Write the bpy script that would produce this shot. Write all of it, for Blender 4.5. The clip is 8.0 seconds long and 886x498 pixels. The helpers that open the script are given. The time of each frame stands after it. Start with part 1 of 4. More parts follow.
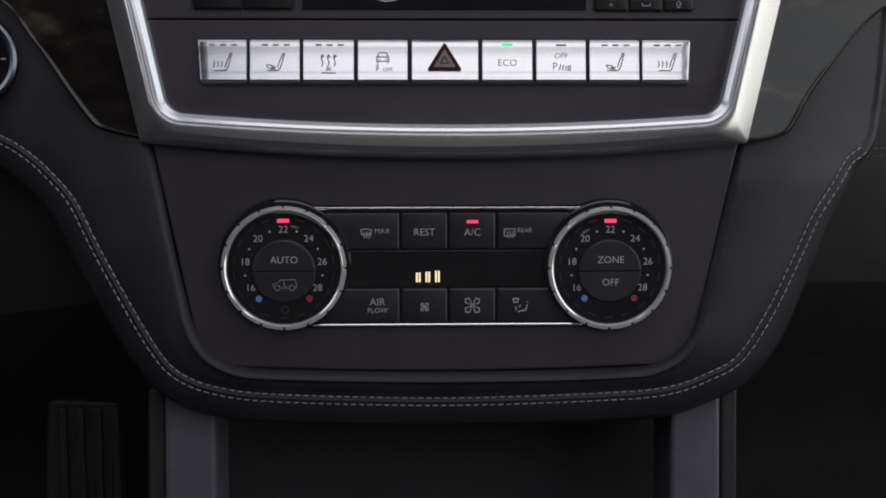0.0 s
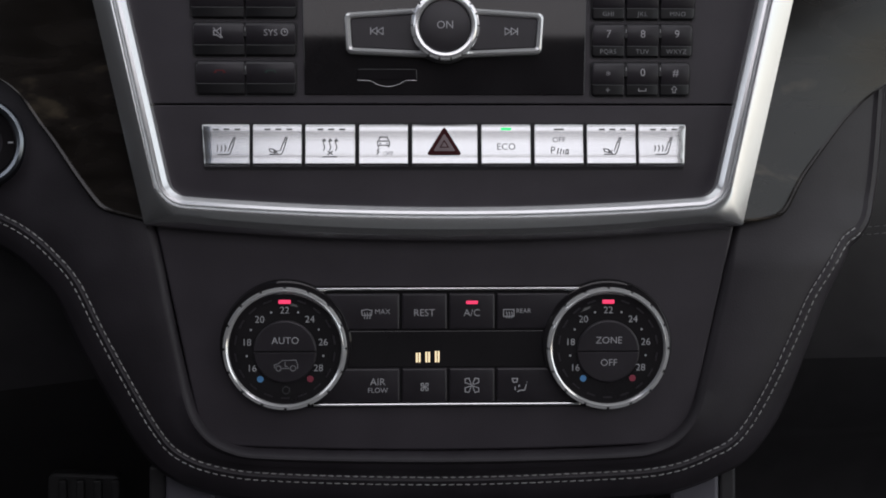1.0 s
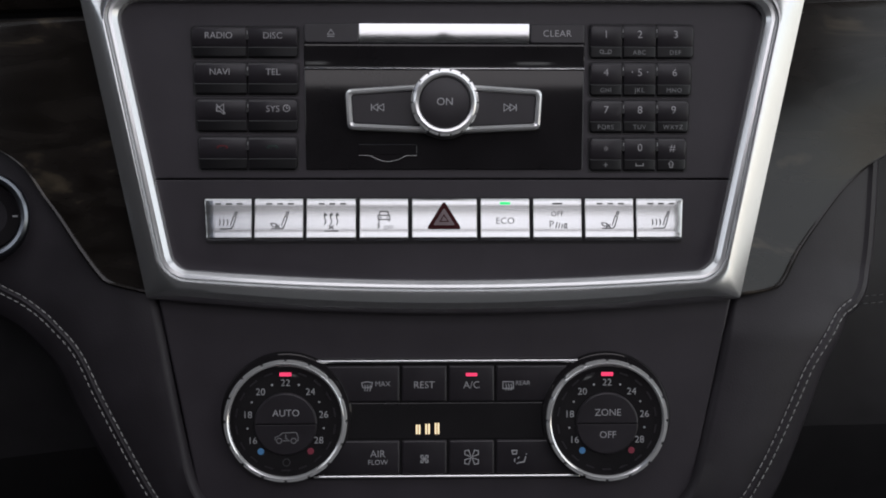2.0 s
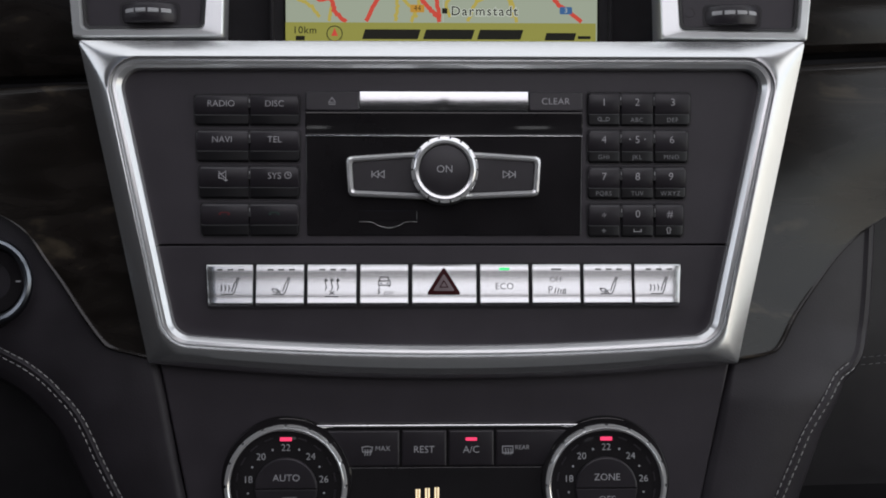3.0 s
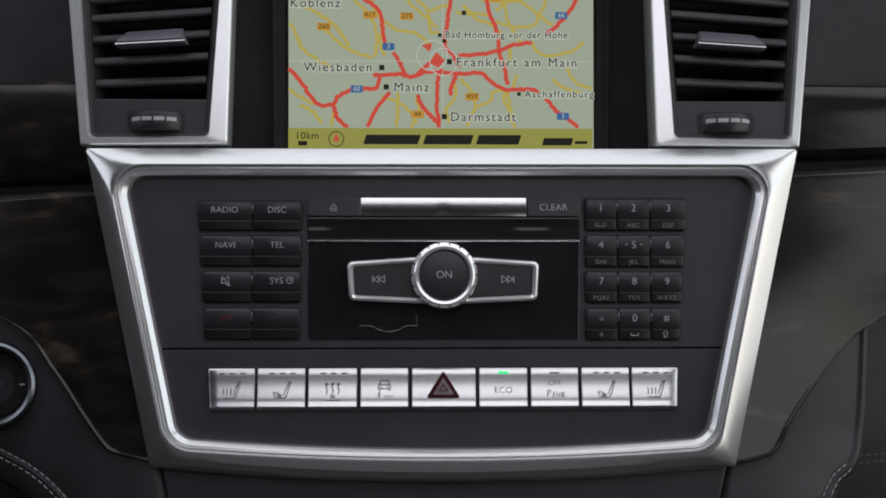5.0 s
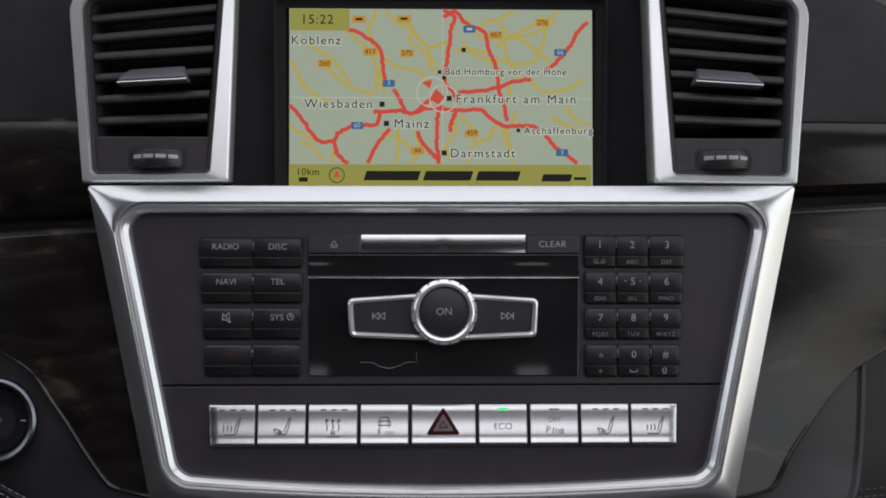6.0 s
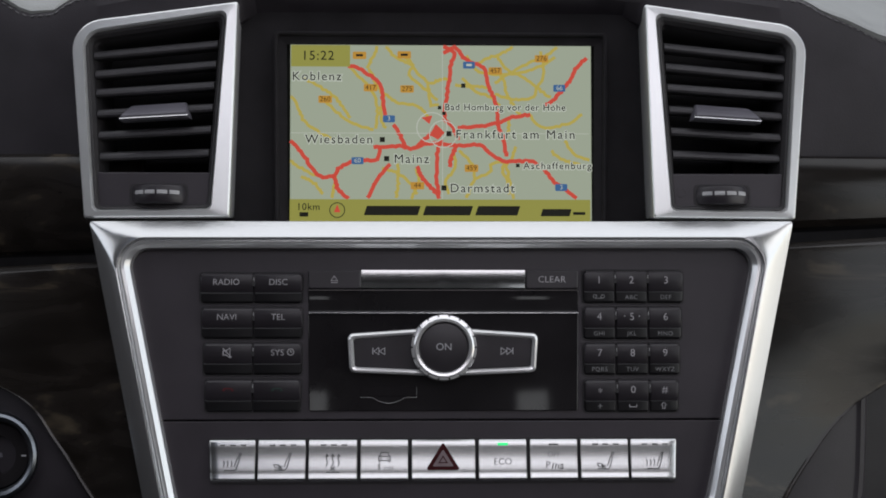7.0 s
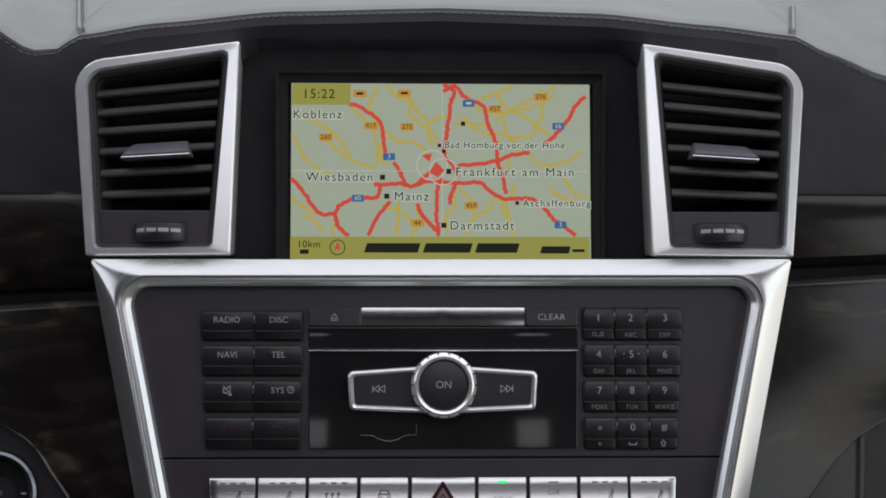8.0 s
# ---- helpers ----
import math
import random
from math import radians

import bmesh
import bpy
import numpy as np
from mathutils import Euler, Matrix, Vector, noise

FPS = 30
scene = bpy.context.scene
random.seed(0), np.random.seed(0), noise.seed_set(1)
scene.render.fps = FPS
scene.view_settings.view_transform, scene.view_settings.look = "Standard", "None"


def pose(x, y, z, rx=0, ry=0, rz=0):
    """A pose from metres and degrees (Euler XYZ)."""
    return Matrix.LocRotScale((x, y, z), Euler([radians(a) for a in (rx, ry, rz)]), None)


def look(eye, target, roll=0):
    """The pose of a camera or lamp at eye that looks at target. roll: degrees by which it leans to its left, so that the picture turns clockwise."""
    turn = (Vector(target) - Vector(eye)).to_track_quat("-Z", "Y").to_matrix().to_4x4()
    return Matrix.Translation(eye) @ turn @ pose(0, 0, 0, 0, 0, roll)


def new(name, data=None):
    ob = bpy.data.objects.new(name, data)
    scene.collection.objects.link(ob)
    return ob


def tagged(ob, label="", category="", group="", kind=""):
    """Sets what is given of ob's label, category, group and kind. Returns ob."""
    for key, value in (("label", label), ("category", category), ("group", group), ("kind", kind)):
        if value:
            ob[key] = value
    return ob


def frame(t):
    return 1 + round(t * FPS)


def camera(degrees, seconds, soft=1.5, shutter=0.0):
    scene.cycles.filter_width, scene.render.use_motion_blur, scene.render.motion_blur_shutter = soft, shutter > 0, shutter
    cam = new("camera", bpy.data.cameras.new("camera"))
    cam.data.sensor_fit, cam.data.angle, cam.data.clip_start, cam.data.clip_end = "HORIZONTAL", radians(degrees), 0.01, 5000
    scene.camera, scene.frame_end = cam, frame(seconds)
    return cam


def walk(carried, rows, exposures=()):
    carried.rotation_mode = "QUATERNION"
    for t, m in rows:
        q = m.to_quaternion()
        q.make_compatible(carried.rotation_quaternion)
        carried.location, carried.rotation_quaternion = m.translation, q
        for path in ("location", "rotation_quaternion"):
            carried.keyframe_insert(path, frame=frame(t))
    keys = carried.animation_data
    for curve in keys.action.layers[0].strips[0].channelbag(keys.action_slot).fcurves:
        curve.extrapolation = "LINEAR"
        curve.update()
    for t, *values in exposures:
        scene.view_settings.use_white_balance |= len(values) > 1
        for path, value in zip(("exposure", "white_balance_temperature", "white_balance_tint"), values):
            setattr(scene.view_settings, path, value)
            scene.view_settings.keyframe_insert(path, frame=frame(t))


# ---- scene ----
# ---- the camera and its walk ----
# The console is built in its own upright frame (x right, z up, w towards the seats, in
# millimetres) and leans back as a whole by CONSOLE.
CONSOLE = pose(0, 0, 0.62, -22, 0, 0)
cam = camera(42.0, 8.0, soft=1.8)
ROWS = [
    (0.0, -0.0153, -0.5314, -0.0380, -5.764),
    (0.5, -0.0153, -0.5339, -0.0298, -4.629),
    (1.0, -0.0153, -0.5362, -0.0218, -3.419),
    (1.5, -0.0153, -0.5381, -0.0146, -2.350),
    (2.0, -0.0153, -0.5404, -0.0047, -1.578),
    (3.5, -0.0153, -0.5465, 0.0186, 0.673),
    (4.0, -0.0153, -0.5485, 0.0242, 1.441),
    (4.5, -0.0153, -0.5507, 0.0288, 2.214),
    (6.0, -0.0153, -0.5560, 0.0446, 3.503),
    (6.5, -0.0153, -0.5569, 0.0465, 4.103),
    (7.0, -0.0153, -0.5590, 0.0513, 4.550),
    (7.5, -0.0153, -0.5603, 0.0543, 5.227),
    (8.0, -0.0153, -0.5620, 0.0574, 5.782),
]
walk(cam, [(t, CONSOLE @ pose(x, y, z, 90 + pitch, 0.06, -1.574)) for t, x, y, z, pitch in ROWS])

# ---- world, window light and added lamps ----
world = bpy.data.worlds.new("sky")
scene.world = world
world.use_nodes = True
sky = world.node_tree.nodes.new("ShaderNodeTexSky")
sky.sky_type = "NISHITA"
sky.sun_disc = False
sky.sun_elevation, sky.sun_rotation = radians(40), radians(120)
backing = world.node_tree.nodes["Background"]
backing.inputs["Strength"].default_value = 0.05
world.node_tree.links.new(sky.outputs[0], backing.inputs["Color"])


def window_light(name, eye, target, width, height, watts, colour=(1, 1, 1)):
    lamp = bpy.data.lights.new(name, "AREA")
    lamp.shape, lamp.size, lamp.size_y = "RECTANGLE", width, height
    lamp.energy, lamp.color = watts, colour
    ob = new(name, lamp)
    ob.matrix_world = look(eye, target)
    return ob


window_light("windscreen_light", (0, 0.30, 1.15), (0, 0.0, 0.20), 1.2, 1.05, 4.5, (0.975, 0.98, 1.0))
window_light("side_window_light_right", (0.71, -0.40, 0.87), (0, -0.4, 0.87), 1.0, 0.72, 2.3, (0.955, 0.98, 0.985))
# Left lamp placed so the surround's right inner lip reflects it.
window_light("side_window_light_left", (-0.715, -0.24, 1.03), (0, -0.24, 1.01), 0.42, 0.42, 0.58, (0.96, 0.965, 1.0))
# Added overhead lamp, out of view, to light the silver keys and panel.
window_light("overhead_fill_light", (0.09, -0.72, 1.285), (0.09, -0.55, 0.6), 0.70, 0.55, 1.78, (1.0, 0.955, 1.0))
# Two unseen lamps added for the bright patches mirrored in the centre panel.
for across, wide in ((-0.206, 0.04), (0.232, 0.062)):
    window_light("mirrored_patch_lamp", (across, -1.695, 1.22), (across * 0.5, 0, 0.70), wide, 0.055, wide * 0.24, (0.95, 0.97, 1.0))


# ---- materials ----
def material(name, base, rough=0.5, metal=0.0, spread=0.25, scale=60.0, bump=0.0, bump_scale=900.0, grain="noise",
             glow=0.0, coat=0.0, stretch=(1, 1, 1), rough_spread=0.1, emits=None, spec=0.5):
    mat = bpy.data.materials.new(name)
    mat.use_nodes = True
    nt = mat.node_tree
    bsdf = nt.nodes["Principled BSDF"]
    bsdf.inputs["Metallic"].default_value = metal
    bsdf.inputs["Coat Weight"].default_value = coat
    bsdf.inputs["Coat Roughness"].default_value = 0.06
    bsdf.inputs["Specular IOR Level"].default_value = spec
    coords = nt.nodes.new("ShaderNodeTexCoord")
    shift = nt.nodes.new("ShaderNodeMapping")
    shift.inputs["Scale"].default_value = stretch
    nt.links.new(coords.outputs["Object"], shift.inputs["Vector"])
    cloud = nt.nodes.new("ShaderNodeTexNoise")
    cloud.inputs["Scale"].default_value = scale
    cloud.inputs["Detail"].default_value = 5
    nt.links.new(shift.outputs[0], cloud.inputs["Vector"])
    ramp = nt.nodes.new("ShaderNodeValToRGB")
    ramp.color_ramp.elements[0].position, ramp.color_ramp.elements[1].position = 0.3, 0.72
    ramp.color_ramp.elements[0].color = (*[c * (1 - spread) for c in base], 1)
    ramp.color_ramp.elements[1].color = (*[min(1, c * (1 + spread)) for c in base], 1)
    nt.links.new(cloud.outputs["Fac"], ramp.inputs["Fac"])
    nt.links.new(ramp.outputs["Color"], bsdf.inputs["Base Color"])
    span = nt.nodes.new("ShaderNodeMapRange")
    span.inputs["To Min"].default_value = max(0.01, rough * (1 - rough_spread))
    span.inputs["To Max"].default_value = rough * (1 + rough_spread)
    nt.links.new(cloud.outputs["Fac"], span.inputs["Value"])
    nt.links.new(span.outputs[0], bsdf.inputs["Roughness"])
    if bump:
        if grain == "cells":
            fine = nt.nodes.new("ShaderNodeTexVoronoi")
            fine.feature = "SMOOTH_F1"
            out = fine.outputs["Distance"]
        else:
            fine = nt.nodes.new("ShaderNodeTexNoise")
            fine.inputs["Detail"].default_value = 3
            out = fine.outputs["Fac"]
        fine.inputs["Scale"].default_value = bump_scale
        nt.links.new(shift.outputs[0], fine.inputs["Vector"])
        relief = nt.nodes.new("ShaderNodeBump")
        relief.inputs["Strength"].default_value = bump
        relief.inputs["Distance"].default_value = 0.0003
        nt.links.new(out, relief.inputs["Height"])
        nt.links.new(relief.outputs[0], bsdf.inputs["Normal"])
    if glow:
        bsdf.inputs["Emission Color"].default_value = (*(emits or base), 1)
        bsdf.inputs["Emission Strength"].default_value = glow
    return mat


def wood_material():
    mat = bpy.data.materials.new("dark_lacquered_wood")
    mat.use_nodes = True
    nt = mat.node_tree
    bsdf = nt.nodes["Principled BSDF"]
    coords = nt.nodes.new("ShaderNodeTexCoord")
    shift = nt.nodes.new("ShaderNodeMapping")
    shift.inputs["Scale"].default_value = (3, 3, 11)
    shift.inputs["Rotation"].default_value = (0, 0.5, 0)
    nt.links.new(coords.outputs["Object"], shift.inputs["Vector"])
    wave = nt.nodes.new("ShaderNodeTexNoise")
    wave.inputs["Scale"].default_value, wave.inputs["Detail"].default_value = 5, 4
    wave.inputs["Distortion"].default_value = 1.4
    nt.links.new(shift.outputs[0], wave.inputs["Vector"])
    ramp = nt.nodes.new("ShaderNodeValToRGB")
    ramp.color_ramp.elements[0].position, ramp.color_ramp.elements[1].position = 0.38, 0.6
    ramp.color_ramp.elements[0].color = (0.009, 0.0072, 0.006, 1)
    ramp.color_ramp.elements[1].color = (0.019, 0.0158, 0.0138, 1)
    streak = ramp.color_ramp.elements.new(0.73)
    streak.color = (0.066, 0.053, 0.037, 1)
    nt.links.new(wave.outputs["Fac"], ramp.inputs["Fac"])
    nt.links.new(ramp.outputs["Color"], bsdf.inputs["Base Color"])
    bsdf.inputs["Roughness"].default_value = 0.4
    bsdf.inputs["Specular IOR Level"].default_value = 0.0
    bsdf.inputs["Coat Weight"].default_value = 0.88
    bsdf.inputs["Coat Roughness"].default_value = 0.2
    swell = nt.nodes.new("ShaderNodeTexNoise")
    swell.inputs["Scale"].default_value, swell.inputs["Detail"].default_value = 4, 2
    nt.links.new(shift.outputs[0], swell.inputs["Vector"])
    relief = nt.nodes.new("ShaderNodeBump")
    relief.inputs["Strength"].default_value, relief.inputs["Distance"].default_value = 0.10, 0.006
    nt.links.new(swell.outputs["Fac"], relief.inputs["Height"])
    nt.links.new(relief.outputs[0], bsdf.inputs["Coat Normal"])
    return mat


VENT_SILVER = material("silver_paint", (0.86, 0.87, 0.87), 0.30, 0.72, 0.02, 90)
STEEL = material("blue_grey_metal", (0.22, 0.24, 0.27), 0.3, 1.0, 0.08, 90)
SILVER = material("satin_silver", (0.71, 0.715, 0.72), 0.23, 0.92, 0.015, 90, rough_spread=0.03)
LIP_SILVER = material("polished_silver", (0.77, 0.775, 0.78), 0.19, 0.7, 0.015, 90, rough_spread=0.03)
KEY_SILVER = material("satin_silver_key", (0.67, 0.68, 0.68), 0.26, 1.0, 0.035, 260, stretch=(0.05, 1, 4), rough_spread=0.08)
MARK = material("unlit_marker", (0.20, 0.205, 0.20), 0.4, 0, 0.1, 400)
KEY_PRINT = material("grey_key_print", (0.42, 0.41, 0.43), 0.5, 0, 0.1, 400)
MIRROR = material("mirror_chrome", (0.70, 0.71, 0.73), 0.11, 1.0, 0.02, 60)
# Tone of the unseen left wall, dark to keep reflections dull.
SIDE_DARK = material("dark_side_wall", (0.028, 0.026, 0.028), 0.6, 0, 0.2, 30, 0.2, 900)
CHROME = material("polished_chrome", (0.90, 0.90, 0.90), 0.20, 1.0, 0.03, 60)
RING_SILVER = material("bright_chrome_plating", (0.93, 0.93, 0.93), 0.15, 0.66, 0.02, 90, rough_spread=0.04)
FACE = material("soft_touch_black", (0.037, 0.0312, 0.0382), 0.46, 0, 0.12, 40, 0.15, 2600)
KEY = material("black_key_plastic", (0.025, 0.0215, 0.026), 0.36, 0, 0.15, 80, 0.08, 2400)
SLAT = material("slat_plastic", (0.048, 0.046, 0.05), 0.42, 0, 0.15, 80, 0.08, 2400)
# Darker than the key plastic.
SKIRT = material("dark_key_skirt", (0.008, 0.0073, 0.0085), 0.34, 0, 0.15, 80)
GLOSS = material("piano_black", (0.016, 0.0145, 0.016), 0.045, 0, 0.2, 30)
LEATHER = material("black_grained_leather", (0.0285, 0.0248, 0.0295), 0.48, 0, 0.2, 45, 0.16, 1500, "cells", spec=0.35)
PALE = material("pale_grey_leather", (0.25, 0.257, 0.25), 0.5, 0, 0.10, 30, 0.4, 900, "cells")
THREAD = material("grey_thread", (0.34, 0.335, 0.33), 0.7, 0, 0.25, 500)
BROW_THREAD = material("dark_grey_thread", (0.15, 0.147, 0.15), 0.7, 0, 0.25, 500)
DARK = material("dark_plastic", (0.028, 0.026, 0.028), 0.55, 0, 0.2, 60, 0.2, 1500)
VOID = material("duct_black", (0.026, 0.024, 0.0265), 0.7, 0, 0.2, 60)
GREY = material("slate_grey_trim", (0.115, 0.11, 0.13), 0.42, 0, 0.12, 60, 0.2, 1400)
RUBBER = material("pedal_rubber", (0.02, 0.019, 0.0195), 0.6, 0, 0.3, 90, 0.3, 900)
PRINT_GREY = material("pale_grey_plastic", (0.42, 0.42, 0.43), 0.3, 0, 0.1, 200)
PRINT = material("pale_print", (0.46, 0.46, 0.48), 0.5, 0, 0.08, 400)
DIM = material("dim_print", (0.25, 0.25, 0.26), 0.5, 0, 0.08, 400)
INK = material("dark_print", (0.075, 0.075, 0.08), 0.5, 0, 0.1, 400)
PINK_GREY = material("pink_grey_plastic", (0.24, 0.19, 0.20), 0.3, 0, 0.1, 200)
# Base and specular cut to hold the shade of the recess under the brow.
HOOD = material("brow_shaded_plastic", (0.022, 0.0205, 0.0225), 0.8, 0, 0.2, 60, 0.1, 1500, spec=0.12)
WINE = material("wine_red_plastic", (0.055, 0.012, 0.014), 0.2, 0, 0.15, 200)
RED_LED = material("red_indicator", (1.0, 0.06, 0.17), 0.3, 0, 0.02, 100, glow=0.75)
GREEN_LED = material("green_indicator", (0.03, 0.80, 0.22), 0.3, 0, 0.02, 100, glow=0.9)
AMBER = material("amber_segment", (1.0, 0.80, 0.50), 0.3, 0, 0.02, 100, glow=0.85)
BLUE_DOT = material("blue_dot", (0.10, 0.28, 0.55), 0.4, 0, 0.05, 100)
RED_DOT = material("red_dot", (0.30, 0.05, 0.08), 0.4, 0, 0.05, 100)
RED_PRINT = material("dark_red_print", (0.16, 0.01, 0.015), 0.4, 0, 0.05, 100)
GREEN_PRINT = material("dark_green_print", (0.02, 0.06, 0.045), 0.4, 0, 0.05, 100)
WOOD = wood_material()
HEAD = material("grey_headliner", (0.06, 0.06, 0.06), 0.85, 0, 0.08, 40, 0.2, 500)
# Pale tone picked so the unseen walls bounce light onto the console.
REAR = material("pale_bounce_wall", (0.29, 0.29, 0.29), 0.7, 0, 0.15, 8, 0.2, 500)
CARPET = material("black_carpet", (0.035, 0.033, 0.035), 0.95, 0, 0.3, 120, 0.5, 600)


def lit(name, colour, strength=0.55):
    return material(name, (0.006, 0.006, 0.006), 0.4, 0, 0.02, 40, glow=strength, emits=colour, spec=0.12)


MAP_FIELD = lit("map_field", (0.56, 0.63, 0.485))
MAP_RED = lit("map_red", (0.95, 0.11, 0.07))
MAP_YELLOW = lit("map_yellow", (0.74, 0.60, 0.13))
MAP_ORANGE = lit("map_orange", (0.80, 0.42, 0.06))
MAP_BLUE = lit("map_blue", (0.07, 0.20, 0.46))
MAP_OLIVE = lit("map_olive", (0.47, 0.46, 0.10))
MAP_INK = lit("map_ink", (0.012, 0.012, 0.006))
MAP_HALO = lit("map_halo", (0.80, 0.86, 0.74))
MAP_WHITE = lit("map_white", (0.80, 0.84, 0.74))

# ---- building helpers ----
ORIGIN = {}


def P(x, z, w):
    return Vector((x, -w, z))


def thing(name, x, z, w, label, category, group="", kind=""):
    ob = new(name)
    ob.empty_display_size = 0.01
    ob.matrix_world = CONSOLE @ Matrix.Translation((x / 1000, -w / 1000, z / 1000))
    ORIGIN[ob.name] = P(x, z, w)
    return tagged(ob, label, category, group, kind)


def finish(bm, name, mat, origin, smooth=True):
    bmesh.ops.recalc_face_normals(bm, faces=bm.faces)
    me = bpy.data.meshes.new(name)
    bmesh.ops.translate(bm, vec=-origin, verts=bm.verts)
    bmesh.ops.scale(bm, vec=(0.001, 0.001, 0.001), verts=bm.verts)
    bm.to_mesh(me)
    bm.free()
    me.materials.append(mat)
    if smooth:
        me.polygons.foreach_set("use_smooth", [True] * len(me.polygons))
        me.set_sharp_from_angle(angle=radians(22))
    return me


def part(name, bm, mat, parent, label="", kind="", smooth=True):
    """A mesh in console millimetres, under a thing or a part."""
    root = ORIGIN[parent.name]
    ob = new(name, finish(bm, name, mat, root, smooth))
    ob.parent = parent
    ORIGIN[ob.name] = root
    return tagged(ob, label, kind=kind)


def surface(name, bm, mat, label, category, kind="", group=""):
    """A thing of one mesh."""
    mid = sum((v.co for v in bm.verts), Vector()) / len(bm.verts)
    ob = new(name, finish(bm, name, mat, mid))
    ob.matrix_world = CONSOLE @ Matrix.Translation(mid / 1000)
    ORIGIN[ob.name] = mid
    return tagged(ob, label, category, group, kind)


def spread_list(v, n):
    return list(v) if isinstance(v, (list, tuple)) else [v] * n


def inset(corners, d):
    """Corners of a clockwise polygon with each side moved inwards; side i runs from corner i to i + 1."""
    n = len(corners)
    d = spread_list(d, n)
    sides = []
    for i in range(n):
        a, b = Vector(corners[i]), Vector(corners[(i + 1) % n])
        t = (b - a).normalized()
        sides.append((a + Vector((t.y, -t.x)) * d[i], t))
    out = []
    for i in range(n):
        (a, u), (b, v) = sides[i - 1], sides[i]
        k = (b - a).cross(v) / u.cross(v)
        out.append(tuple(a + u * k))
    return out


def outline(corners, radii, n=6, m=1, bows=0):
    """A polygon with rounded corners; m pieces a side; bows: how far each side swells outwards."""
    k = len(corners)
    radii, bows = spread_list(radii, k), spread_list(bows, k)
    arcs = []
    for i in range(k):
        p, c, q = (Vector(corners[j % k]) for j in (i - 1, i, i + 1))
        u, v = (p - c).normalized(), (q - c).normalized()
        half = u.angle(v) / 2
        r = max(radii[i], 0.01)
        mid = c + (u + v).normalized() * (r / math.sin(half))
        a, b = c + u * (r / math.tan(half)) - mid, c + v * (r / math.tan(half)) - mid
        turn = a.angle_signed(b)
        pts = []
        for s in range(n + 1):
            ang = -turn * s / n
            pts.append(mid + Vector((a.x * math.cos(ang) - a.y * math.sin(ang), a.x * math.sin(ang) + a.y * math.cos(ang))))
        arcs.append(pts)
    out = []
    for i in range(k):
        out += arcs[i]
        a, b = arcs[i][-1], arcs[(i + 1) % k][0]
        for s in range(1, m):
            out.append(a.lerp(b, s / m))
    for i in range(k):
        if bows[i]:
            a, b = Vector(corners[i]), Vector(corners[(i + 1) % k])
            t = (b - a).normalized()
            for j, p in enumerate(out):
                s = (p - a).dot(t) / (b - a).length
                off = abs((p - a).cross(t))
                fade = max(0.0, 1 - off / 28)
                out[j] = p + Vector((-t.y, t.x)) * bows[i] * max(0, 4 * s * (1 - s)) * fade
    return out


def loft(bm, loops, closed=True, first=False, last=False):
    rows = [[bm.verts.new(p) for p in loop] for loop in loops]
    n = len(rows[0])
    for a, b in zip(rows, rows[1:]):
        for i in range(n if closed else n - 1):
            j = (i + 1) % n
            bm.faces.new((a[i], a[j], b[j], b[i]))
    if first:
        bm.faces.new(rows[0])
    if last:
        bm.faces.new(rows[-1][::-1])
    return rows


def slab(corners, radii, back, front, bevel=0.5, n=4, bows=0, m=1, bm=None, dome=0.0):
    """A plate with rounded corners and a softened front edge."""
    bm = bm or bmesh.new()
    k = len(corners)
    rr = spread_list(radii, k)
    loops = []
    for d, w in ((0, back), (0, front - bevel), (bevel * 0.3, front - bevel * 0.3), (bevel, front)):
        o = outline(inset(corners, d), [max(0.02, r - d) for r in rr], n, m, bows)
        loops.append([P(x, z, w) for x, z in o])
    if dome:
        for f in (0.25, 0.55, 0.85):
            mid = sum((Vector(c) for c in corners), Vector((0, 0))) / k
            loops.append([p.lerp(P(mid.x, mid.y, front), f) + P(0, 0, dome * (1 - (1 - f) ** 2)) for p in loops[3]])
    loft(bm, loops, True, True, True)
    return bm


def box4(x0, x1, z0, z1):
    return [(x0, z1), (x1, z1), (x1, z0), (x0, z0)]


def turned(profile, x, z, n=64, bm=None, first=False, last=False):
    """A shape turned round the w axis: pairs of radius and w."""
    bm = bm or bmesh.new()
    loft(bm, [[P(x + r * math.cos(2 * math.pi * i / n), z + r * math.sin(2 * math.pi * i / n), w) for i in range(n)] for r, w in profile],
         True, first, last)
    return bm


def grip_pads(count, share, x, z, r0, r1, w0, w1, mat, parent):
    """Curved pads round a knob's rim, with small gaps between them."""
    for k in range(count):
        mid, half = 2 * math.pi * (k + 0.5) / count, math.pi / count * share
        loops = []
        for j in range(7):
            a = mid + half * (j / 3 - 1)
            loops.append([P(x + r * math.cos(a), z + r * math.sin(a), w) for r, w in ((r0, w0), (r1 - 0.2, w0), (r1, w1 - 0.9), (r1 - 0.35, w1 - 0.2), (r0, w1))])
        bm = bmesh.new()
        loft(bm, loops, True, True, True)
        part("grip_pad", bm, mat, parent)


